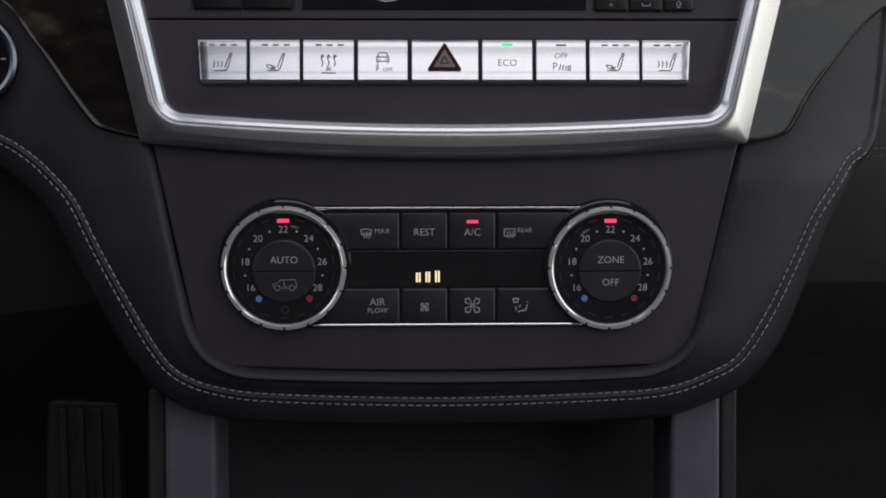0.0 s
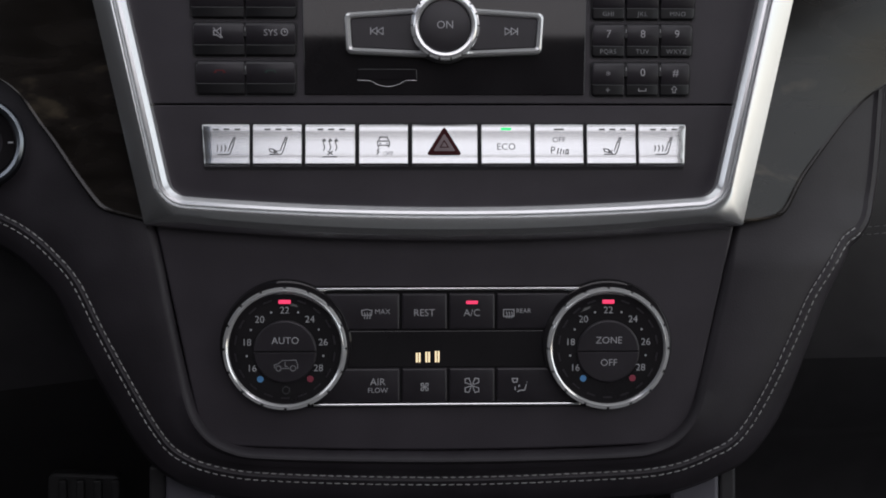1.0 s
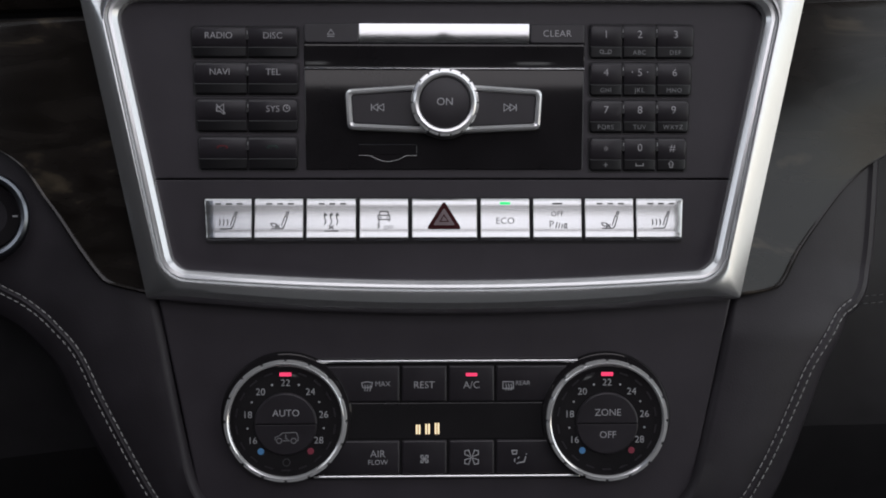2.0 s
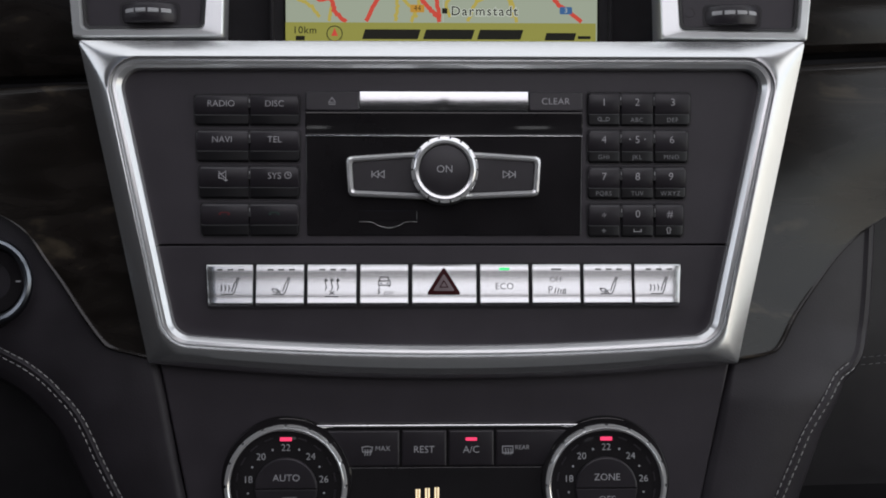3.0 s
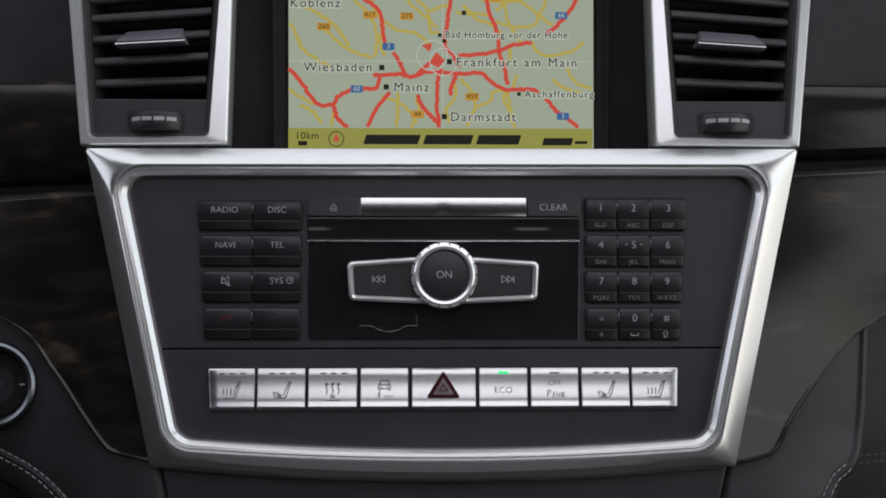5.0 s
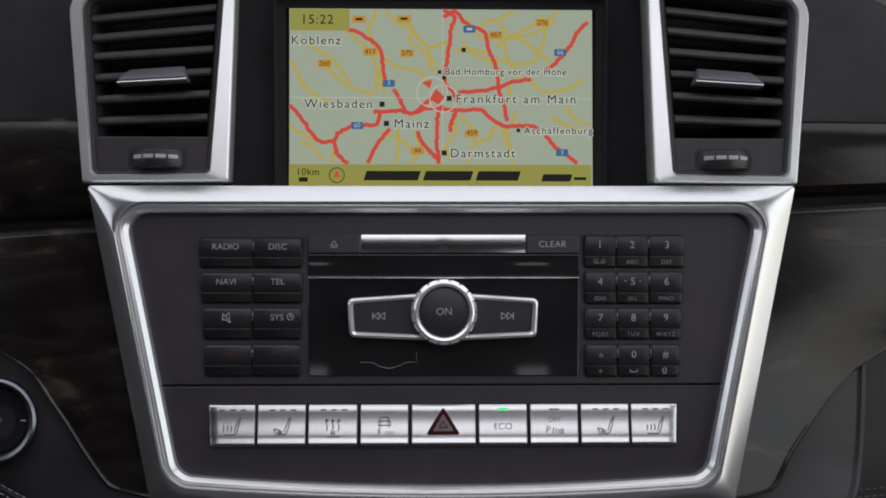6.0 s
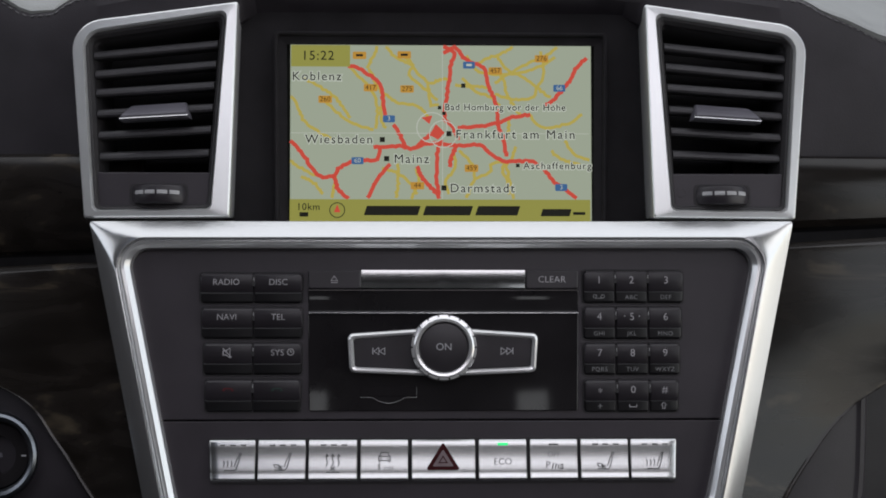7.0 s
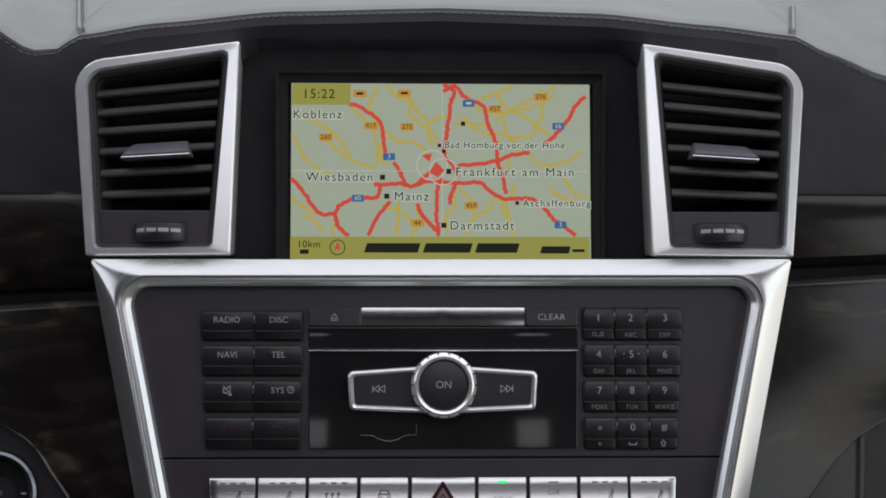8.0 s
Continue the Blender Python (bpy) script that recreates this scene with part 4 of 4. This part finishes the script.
FAN = [[(0.2 * sx, 0.2 * sz), (1.0 * sx, 2.4 * sz), (2.3 * sx, 2.2 * sz), (2.3 * sx, 0.9 * sz), (0.2 * sx, 0.2 * sz)] for sx in (-1, 1) for sz in (-1, 1)]
FLOW = [[(-4, 3.6), (-1.4, 3.6), (-1.8, 1.8), (-3.6, 1.8), (-4, 3.6)], [(-1.0, -0.6), (-0.4, 0.4)], [(-2.6, -0.4), (-2.6, -2.2)], [(0, -2.4), (2.2, -2.2), (3.0, 0.6)], [(3.1, 1.6), (3.4, 2.0)], [(0, -2.4), (-1.6, -3.0)]]


def climate_unit():
    root = thing("climate_control", 1, -101, -8, "black climate control with two chrome temperature knobs", "climate control")
    fascia(root)
    part("backplate", slab([(-76, -71.6), (78, -71.6), (78, -129.6), (-76, -129.6)], 3, -9, -6.9, 0.4), GLOSS, root)
    for z in (-73.1, -128.1):
        part("rail", slab([(-62, z + 0.75), (65, z + 0.75), (65, z - 0.75), (-62, z - 0.75)], 0.4, -8, -5.2, 0.5, 3), CHROME, root, "slim chrome rail")
    keys = [(-61.0, -21.0), (-19.9, 1.4), (2.4, 24.0), (25.0, 63.5)]
    for k, (x0, x1) in enumerate(keys):
        cap = part("button", slab(box4(x0, x1, -92.3, -75.2), 0.7, -8, -5.6, 0.8, 4), KEY, root)
        cx = (x0 + x1) / 2
        if k == 0:
            icon(DEFROST, 0.4, -36.4, -84.8, -5.2, 0.95, cap)
            lettering("MAX", 3.4, -29.0, -83.8, -5.3, cap)
        elif k == 1:
            lettering("REST", 4.7, cx - 0.1, -84.4, -5.3, cap)
        elif k == 2:
            lettering("A/C", 4.8, cx, -84.5, -5.3, cap)
            part("indicator", slab(box4(cx - 2.7, cx + 2.7, -80.2, -78.7), 0.3, -6, -5.2, 0.12, 3), RED_LED, cap, "lit red indicator")
        else:
            icon(REAR_GLASS, 0.4, 30.6, -84.8, -5.2, 0.95, cap)
            lettering("REAR", 3.0, 37.6, -83.6, -5.3, cap)
        cap = part("button", slab(box4(x0, x1, -126.8, -110.8), 0.7, -8, -5.6, 0.8, 4), KEY, root)
        if k == 0:
            lettering("AIR", 4.8, -31.4, -117.2, -5.3, cap)
            lettering("FLOW", 3.4, -31.4, -121.2, -5.3, cap)
        elif k == 1:
            icon(FAN, 0.45, cx, -119.6, -5.25, 0.72, cap)
        elif k == 2:
            icon(FAN, 0.45, cx, -118.9, -5.25, 1.4, cap)
        else:
            icon(FLOW, 0.5, 36.2, -119.2, -5.25, 0.95, cap)
    glass = part("display", slab(box4(-50, 53, -110.2, -93.0), 0.5, -8, -6.5, 0.3, 3), GLOSS, root, "black strip display")
    for k in range(3):
        x = -13.3 + 4.5 * k
        for j in (0, 1):
            part("display_bar", slab(box4(x + j * 1.3, x + 0.85 + j * 1.3, -108.0, -103.4 + k * 0.4), 0.1, -7, -6.42, 0.05, 2), AMBER, glass, "lit amber bar")
    climate_knob(-74.6, -100.6, "AUTO", CAR_SIDE, root)
    part("sensor_mark", turned([(1.9, -2.5), (1.9, -1.9), (1.5, -1.85), (1.4, -2.3)], -74.3, -120.2, 20), SLAT, root)
    climate_knob(77.3, -101.1, "ZONE", "OFF", root)


climate_unit()


# ---- air vents ----
def vent(s):
    root = thing("air_vent", s * 140, 112, -20, "silver-framed dashboard air vent with black slats", "air vent", "dashboard air vents")
    outer = [(s * 183.6, 207.8), (s * 101.2, 219.2), (s * 104.0, 111.6), (s * 174.6, 110.9)]
    inner = [(s * 176.4, 202.4), (s * 107.4, 213.4), (s * 113.8, 116.2), (s * 169.6, 115.4)]
    if s > 0:
        outer = [outer[k] for k in (1, 0, 3, 2)]
        inner = [inner[k] for k in (1, 0, 3, 2)]
    big = 0 if s < 0 else 1

    def ring(poly, d, w, r_big, r):
        rr = [r] * 4
        rr[big] = r_big
        return [P(x, z, w) for x, z in outline(inset(poly, d), rr, 7, 3)]
    bm = bmesh.new()
    loft(bm, [ring(outer, 3.2, -40, 16, 1.0), ring(outer, 2.0, -22, 14, 1.2), ring(outer, 0, -8.0, 15.5, 1.2), ring(outer, 0, -4.8, 15.5, 1.2), ring(outer, 0.35, -3.7, 15.2, 1.3), ring(outer, 1.0, -3.2, 14.6, 1.5), ring(inner, -1.2, -2.9, 10, 3.2),
              ring(inner, -0.8, -3.6, 9.4, 3.0), ring(inner, -0.2, -4.8, 9, 2.8), ring(inner, 0, -6.4, 8.8, 2.6), ring(inner, 0.2, -10, 8.6, 2.4)])
    part("vent_frame", bm, VENT_SILVER, root, "satin silver vent frame")
    bm = bmesh.new()
    loft(bm, [ring(inner, 0.15, -5, 5.3, 2.4), ring(inner, 1.4, -6.5, 4.5, 2), ring(inner, 3.4, -12, 4, 2), ring(inner, 3.6, -42, 4, 2)], True, False, True)
    part("vent_duct", bm, VOID, root)
    bm = bmesh.new()
    loft(bm, [ring(inner, 0.1, -4.9, 5.5, 2.4), ring(inner, 1.2, -5.4, 5.0, 2.2), ring(inner, 2.6, -7.6, 4, 2), ring(inner, 2.9, -9.5, 4, 2), ring(inner, 3.0, -26, 4, 2)])
    part("vent_liner", bm, DARK, root)

    def sx(z, inside):
        a, b = (inner[0], inner[3]) if (s < 0) != inside else (inner[1], inner[2])
        return a[0] + (b[0] - a[0]) * (z - a[1]) / (b[1] - a[1])
    for zo, zi in ((192.4, 198.6), (182.9, 188.4), (173.6, 177.8), (163.2, 166.6), (152.4, 155.6), (141.8, 143.9)):
        bm = bmesh.new()
        loops = []
        for k in range(13):
            f = k / 12
            z = zo + (zi - zo) * f
            x = sx(z, False) + (sx(z, True) - sx(z, False)) * f
            x -= s * 3.2 * (1 - 2 * f)
            loops.append([P(x, z + dz, w) for dz, w in ((2.7, -11.5), (2.3, -9.6), (1.5, -8.2), (0.3, -7.3), (-1.0, -7.2), (-1.9, -8.0), (-2.0, -9.6), (-0.6, -20), (3.2, -27), (4.4, -26))])
        loft(bm, loops, True, True, True)
        part("slat", bm, SLAT, root)
    # lower panel with the thumbwheel
    za, zb = 134.0, 116.6
    low = [(sx(za, False) - s * 1.2, za), (sx(za, True) + s * 1.2, za), (sx(zb, True) + s * 1.4, zb), (sx(zb, False) - s * 1.4, zb)]
    if s > 0:
        low = [low[k] for k in (1, 0, 3, 2)]
    part("lower_panel", slab(low, [1, 1, 2.5, 2.5], -16, -6.3, 0.7, 4), FACE, root)
    wx, wz = s * 139.0, 122.9
    part("wheel_slot", slab(box4(wx - 14.2, wx + 14.2, wz - 5.6, wz + 5.6), 2.6, -8, -6.05, 0.2, 5), VOID, root)
    n = 40
    bm = bmesh.new()
    loops = []
    for dz, r in ((-4.7, 14.2), (-4.2, 15.4), (-2.0, 16.2), (2.0, 16.2), (4.2, 15.4), (4.7, 14.2)):
        loops.append([P(wx + r * math.cos(2 * math.pi * k / n), wz + dz, -15.5 + r * math.sin(2 * math.pi * k / n)) for k in range(n)])
    loft(bm, loops, True, True, True)
    wheel = part("thumbwheel", bm, KEY, root)
    for k in range(4):
        loops = []
        for j in range(5):
            a = radians(90 + (k - 1.5) * 21 + (j - 2) * 4.3)
            c, t = math.cos(a), math.sin(a)
            loops.append([P(wx + r * c, wz + dz, -15.5 + r * t) for r, dz in ((15.8, -0.6), (16.6, -0.3), (16.7, 0.7), (16.5, 1.4), (15.8, 1.8))])
        bm = bmesh.new()
        loft(bm, loops, True, True, True)
        part("wheel_rib", bm, PRINT_GREY, wheel)
    if s > 0:
        part("round_mark", turned([(2.6, -6.5), (2.6, -6.15), (2.1, -6.1), (2.1, -6.4)], 118.6, 124.6, 24), KEY, root)
    # sliding tab on the fourth slat
    bm = bmesh.new()
    a, b = s * 156.6, s * 123.6
    loops = []
    for f in (0, 0.03, 0.1, 0.5, 0.9, 0.97, 1):
        x = a + (b - a) * f
        z0 = 158.6 + f * 2.0
        edge = 1 if f in (0, 1) else 0
        loops.append([P(x + s * dx * (1 - 2 * f), z0 + dz + (-0.5 if edge and dz > 1 else 0), w - edge * 0.6) for dx, dz, w in
                      ((0, 0, 3.4), (0, 1.3, 3.8), (-0.6, 2.4, 3.0), (-2.6, 7.8, -5.5), (-3.0, 8.8, -9.0), (-3.0, 6.5, -10), (0, 0, -8), (0, -0.9, 2.4))])
    loft(bm, loops, True, True, True)
    tab = part("slider_tab", bm, GREY, root, "grey slider tab")
    bm = bmesh.new()
    loft(bm, [[P(a + (b - a) * k / 12, 158.55 + k / 6 + 0.42 * math.sin(j * math.pi / 3), 3.3 + 0.42 * math.cos(j * math.pi / 3)) for j in range(6)] for k in range(13)], True, True, True)
    part("tab_edge", bm, CHROME, tab)


vent(-1)
vent(1)

# ---- navigation screen ----
UNIT = 0.1864


def mx(u):
    return -77.6 + (u - 90) * UNIT


def mz(v):
    return 203.9 - (v - 235) * UNIT


def map_label(text, size, u, v, parent, spacing=1.2, halo=True):
    if halo:
        part("label_halo", writing(text, size, mx(u), mz(v), -28.63, "LEFT", spacing=spacing, bold=0.5), MAP_HALO, parent, smooth=False)
    return part("map_label", writing(text, size, mx(u), mz(v), -28.05, "LEFT", spacing=spacing, bold=0.05), MAP_INK, parent, smooth=False)


def screen():
    root = thing("navigation_screen", 0, 112, -30, "dashboard navigation screen showing a lit road map", "screen")
    part("housing", slab([(-112, 226), (112, 226), (112, 106), (-112, 106)], 1, -60, -36, 0.5), HOOD, root)
    frame_loops = []
    corners = [(-86.3, 210.6), (86.3, 210.6), (84.6, 106), (-84.6, 106)]
    for d, w in ((0, -36), (0, -27.2), (0.4, -26.6), (1.0, -26.4), (1.8, -26.9), (2.2, -29.2), (6.4, -30.2)):
        frame_loops.append([P(x, z, w) for x, z in outline(inset(corners, [d, d, 0, d]), max(0.3, 2.2 - d * 0.4), 5)])
    bm = bmesh.new()
    loft(bm, frame_loops)
    part("screen_frame", bm, HOOD, root, "black screen frame")
    panel = part("display", slab([(-77.8, 204.0), (77.9, 204.0), (77.4, 107), (-77.2, 107)], 0.3, -31, -28.9, 0.05, 2), MAP_FIELD, root, "pale green lit map")

    bends = random.Random(31)

    def road(mat, width, *line):
        pts = [(mx(u), mz(v)) for u, v in line]
        smooth = spline(pts, max(8, len(pts) * 5))
        for p in smooth[1:-1]:
            p.x += bends.uniform(-0.42, 0.42)
            p.y += bends.uniform(-0.42, 0.42)
        part("map_road", strokes([smooth], width, -28.72 if mat is MAP_RED else -28.8, 0.05), mat, panel, smooth=False)
    y, r = MAP_YELLOW, MAP_RED
    road(y, 1.6, (121, 326), (158, 345), (207, 377), (238, 415), (256, 440))
    road(y, 1.6, (306, 301), (330, 352), (345, 377), (340, 440), (355, 467))
    road(y, 1.6, (392, 263), (429, 289), (419, 319), (454, 352), (497, 389))
    road(y, 1.6, (565, 326), (602, 364), (639, 377), (670, 404))
    road(y, 1.6, (664, 263), (688, 301), (738, 326), (787, 364), (812, 379))
    road(y, 1.6, (713, 518), (701, 553), (676, 578), (688, 616), (695, 651))
    road(y, 1.6, (540, 530), (546, 578), (518, 616), (528, 651))
    road(y, 1.6, (343, 581), (380, 591), (417, 616), (441, 651))
    road(y, 1.6, (121, 603), (158, 622), (182, 651))
    road(y, 1.6, (812, 528), (837, 553), (891, 568))
    road(y, 1.6, (577, 263), (614, 309), (688, 316), (762, 301), (824, 266))
    road(y, 1.6, (750, 427), (787, 465), (861, 452), (898, 427))
    road(y, 1.6, (91, 380), (108, 400), (128, 448), (172, 482), (210, 500))
    road(y, 1.6, (188, 395), (228, 432), (262, 455), (320, 472))
    road(y, 1.6, (352, 240), (384, 272), (420, 288), (440, 312), (470, 345), (476, 400), (500, 402))
    road(y, 1.6, (252, 296), (290, 335), (312, 360), (330, 405), (326, 470))
    road(y, 1.6, (345, 370), (386, 398), (404, 400), (440, 405), (478, 442))
    road(y, 1.6, (476, 345), (505, 332), (530, 330))
    road(y, 1.6, (706, 238), (664, 262), (640, 268), (604, 290))
    road(y, 1.6, (784, 250), (792, 320), (770, 352), (764, 380), (708, 386), (655, 372))
    road(y, 1.6, (655, 340), (690, 318), (742, 286), (790, 268), (830, 238))
    road(y, 1.6, (650, 300), (676, 325), (690, 372), (712, 410), (726, 432))
    road(y, 1.6, (694, 440), (692, 480), (676, 505))
    road(y, 1.6, (848, 502), (878, 540), (917, 556))
    road(y, 1.6, (576, 662), (600, 612), (640, 590), (648, 566), (690, 560))
    road(y, 1.6, (706, 664), (694, 610), (684, 560))
    road(y, 1.6, (386, 566), (388, 620), (382, 662))
    road(y, 1.6, (424, 664), (446, 610), (436, 580))
    road(y, 1.6, (91, 560), (130, 585), (168, 602))
    road(y, 1.6, (205, 662), (214, 625), (215, 600))
    road(y, 1.6, (545, 345), (590, 350), (640, 352))
    road(y, 1.6, (555, 530), (588, 562), (600, 610))
    road(y, 1.6, (300, 300), (318, 268), (330, 238))
    road(r, 2.05, (248, 294), (284, 304), (336, 346), (346, 396), (352, 432))
    road(r, 2.05, (374, 458), (394, 490), (410, 526))
    road(r, 2.05, (512, 238), (542, 256), (533, 292), (526, 350), (518, 402))
    road(r, 2.05, (512, 256), (546, 240), (560, 258), (582, 280), (626, 298), (634, 342), (652, 382), (664, 422), (664, 456), (680, 500), (686, 546))
    road(r, 2.05, (912, 268), (880, 300), (864, 332), (818, 386), (792, 402))
    road(r, 2.05, (754, 428), (704, 436), (664, 452), (612, 462), (552, 466))
    road(r, 2.05, (320, 522), (390, 518), (432, 524), (468, 492), (506, 474))
    road(r, 2.05, (91, 504), (122, 536), (168, 600), (212, 600), (226, 580), (270, 560), (330, 554), (336, 522))
    road(r, 2.05, (212, 600), (224, 640), (252, 664))
    road(r, 2.05, (366, 568), (334, 606), (304, 662))
    road(r, 2.05, (440, 574), (452, 602), (480, 634), (500, 656))
    road(r, 2.0, (500, 664), (494, 600), (496, 540), (508, 500))
    road(r, 2.05, (432, 524), (486, 508), (546, 516), (610, 514), (642, 536), (684, 560), (758, 560), (798, 590), (818, 616), (850, 640), (880, 662))
    road(r, 2.05, (548, 516), (534, 550), (530, 576))
    road(r, 2.05, (518, 402), (516, 440), (540, 466), (552, 500))
    part("map_hairline", strokes([[(mx(510), mz(238)), (mx(510), mz(664))], [(mx(91), mz(482)), (mx(916), mz(482))]], 0.28, -28.66, 0.05), MAP_WHITE, panel, smooth=False)
    part("clock_box", slab(box4(mx(91), mx(254), mz(296), mz(236)), 0.2, -30, -28.62, 0.05, 2), MAP_OLIVE, panel)
    part("status_bar", slab(box4(mx(91), mx(918), 107.4, mz(666)), 0.2, -30, -28.62, 0.05, 2), MAP_OLIVE, panel, "olive status bar")
    map_label("15:22", 6.9, 120, 267, panel, 1.12, False)
    map_label("Koblenz", 6.5, 94, 325, panel)
    map_label("Wiesbaden", 6.5, 132, 501, panel)
    map_label("Mainz", 6.6, 376, 555, panel)
    map_label("Bad Homburg vor der Höhe", 4.9, 516, 410, panel, 1.11)
    map_label("Frankfurt am Main", 6.5, 546, 486, panel, 1.26)
    map_label("Aschaffenburg", 5.0, 733, 573, panel, 1.22)
    map_label("Darmstadt", 6.5, 530, 636, panel)
    map_label("10km", 5.0, 110, 688, panel, 1.1, False)
    for u, v, h in ((344, 500, 1.3), (356, 553, 1.3), (528, 483, 1.3), (514, 634, 1.3), (502, 410, 0.9), (718, 571, 0.9), (568, 348, 1.1), (514, 426, 0.9)):
        part("town_mark", slab(box4(mx(u) - h, mx(u) + h, mz(v) - h, mz(v) + h), 0.1, -30, -28.58, 0.02, 2), MAP_INK, panel)
    for u, v, text in ((280, 264, ""), (404, 262, ""), (311, 355, "417"), (412, 358, "275"), (186, 388, "260"), (657, 306, "457"), (786, 271, "276"), (590, 579, "459"), (441, 628, "44")):
        badge = part("road_badge", slab(box4(mx(u) - 3.5, mx(u) + 3.5, mz(v) - 1.9, mz(v) + 1.9), 0.6, -30, -28.6, 0.05, 3), MAP_ORANGE, panel)
        if text:
            part("badge_number", writing(text, 3.7, mx(u), mz(v), -28.5), MAP_INK, panel, smooth=False)
        else:
            part("badge_bar", strokes([[(mx(u) - 1.8, mz(v)), (mx(u) + 1.8, mz(v))]], 1.2, -28.5, 0.05), MAP_INK, panel, smooth=False)
    for u, v, text in ((362, 442, "3"), (276, 559, "60"), (584, 290, ""), (835, 354, "66"), (838, 632, "3")):
        part("road_badge", slab(box4(mx(u) - 3.1, mx(u) + 3.1, mz(v) - 1.8, mz(v) + 1.8), 0.6, -30, -28.6, 0.05, 3), MAP_BLUE, panel)
        if text:
            part("badge_number", writing(text, 3.5, mx(u), mz(v), -28.5), MAP_WHITE, panel, smooth=False)
        else:
            part("badge_bar", strokes([[(mx(u) - 1.4, mz(v)), (mx(u) + 1.4, mz(v))]], 1.2, -28.5, 0.05), MAP_WHITE, panel, smooth=False)
    for u, v, rad in ((481, 466, 7.8), (512, 484, 7.0)):
        ring = [(mx(u) + rad * math.cos(k * math.pi / 20), mz(v) + rad * math.sin(k * math.pi / 20)) for k in range(41)]
        part("position_ring", strokes([ring], 0.5, -28.6, 0.05), MAP_WHITE, panel, smooth=False)
    part("position_arrow", slab([(mx(452), mz(438)), (mx(482), mz(432)), (mx(474), mz(456))], 0.2, -30, -28.55, 0.02, 2), MAP_RED, panel)
    part("position_arrow", slab([(mx(492), mz(456)), (mx(516), mz(480)), (mx(498), mz(500)), (mx(474), mz(486))], 0.4, -30, -28.55, 0.02, 2), MAP_RED, panel)
    # status line
    bars = [(298, 446), (460, 590), (604, 720)]
    for a, b in bars:
        part("text_bar", slab([(mx(a) + 0.8, mz(684)), (mx(b) + 0.8, mz(684)), (mx(b) - 0.8, mz(710)), (mx(a) - 0.8, mz(710))], 0.3, -30, -28.56, 0.03, 2), MAP_INK, panel)
    part("text_bar", slab([(mx(786), mz(692)), (mx(866), mz(692)), (mx(860), mz(712)), (mx(780), mz(712))], 0.3, -30, -28.56, 0.03, 2), MAP_INK, panel)
    part("text_bar", slab(box4(mx(870), mx(904), mz(708), mz(700)), 0.2, -30, -28.56, 0.03, 2), MAP_INK, panel)
    part("scale_bar", slab(box4(mx(118), mx(142), mz(714), mz(702)), 0.2, -30, -28.56, 0.03, 2), MAP_INK, panel)
    comp = [(mx(221) + 3.8 * math.cos(k * math.pi / 12), mz(696) + 3.8 * math.sin(k * math.pi / 12)) for k in range(25)]
    part("compass_ring", strokes([comp], 0.45, -28.56, 0.05), MAP_INK, panel, smooth=False)
    part("compass_needle", slab([(mx(221), mz(680)), (mx(230), mz(702)), (mx(212), mz(702))], 0.1, -30, -28.55, 0.02, 2), MAP_RED, panel)


screen()


# ---- ignition switch ----
def ignition():
    x, z = -216.5, -4
    root = thing("ignition_switch", x, z, -14, "round ignition switch with a blue-grey metal ring", "ignition switch")
    part("boss", turned([(34.5, -30), (34, -19), (32.6, -15.6), (30, -14.2), (26, -14.6), (21, -16)], x - 6, z + 9, 64), GLOSS, root)
    part("ring", turned([(21.2, -16), (20.4, -9.5), (19.2, -8.4), (17.6, -9.0), (16.6, -10.8), (16.2, -15)], x, z, 64), STEEL, root, "blue-grey metal ring")
    part("barrel", turned([(16.4, -14), (15.4, -12.6), (9.8, -12.2), (8.6, -16), (0.1, -17)], x, z, 48, None, False, True), GLOSS, root)
    part("key_slot", slab(box4(x - 2.2, x + 6.5, z - 1.2, z + 1.2), 1.1, -17.2, -15.6, 0.3, 4), GREY, root)
    part("mark", slab(box4(x + 12.2, x + 14.6, z - 0.4, z + 0.4), 0.2, -13, -12.2, 0.1, 2), PRINT, root)


ignition()
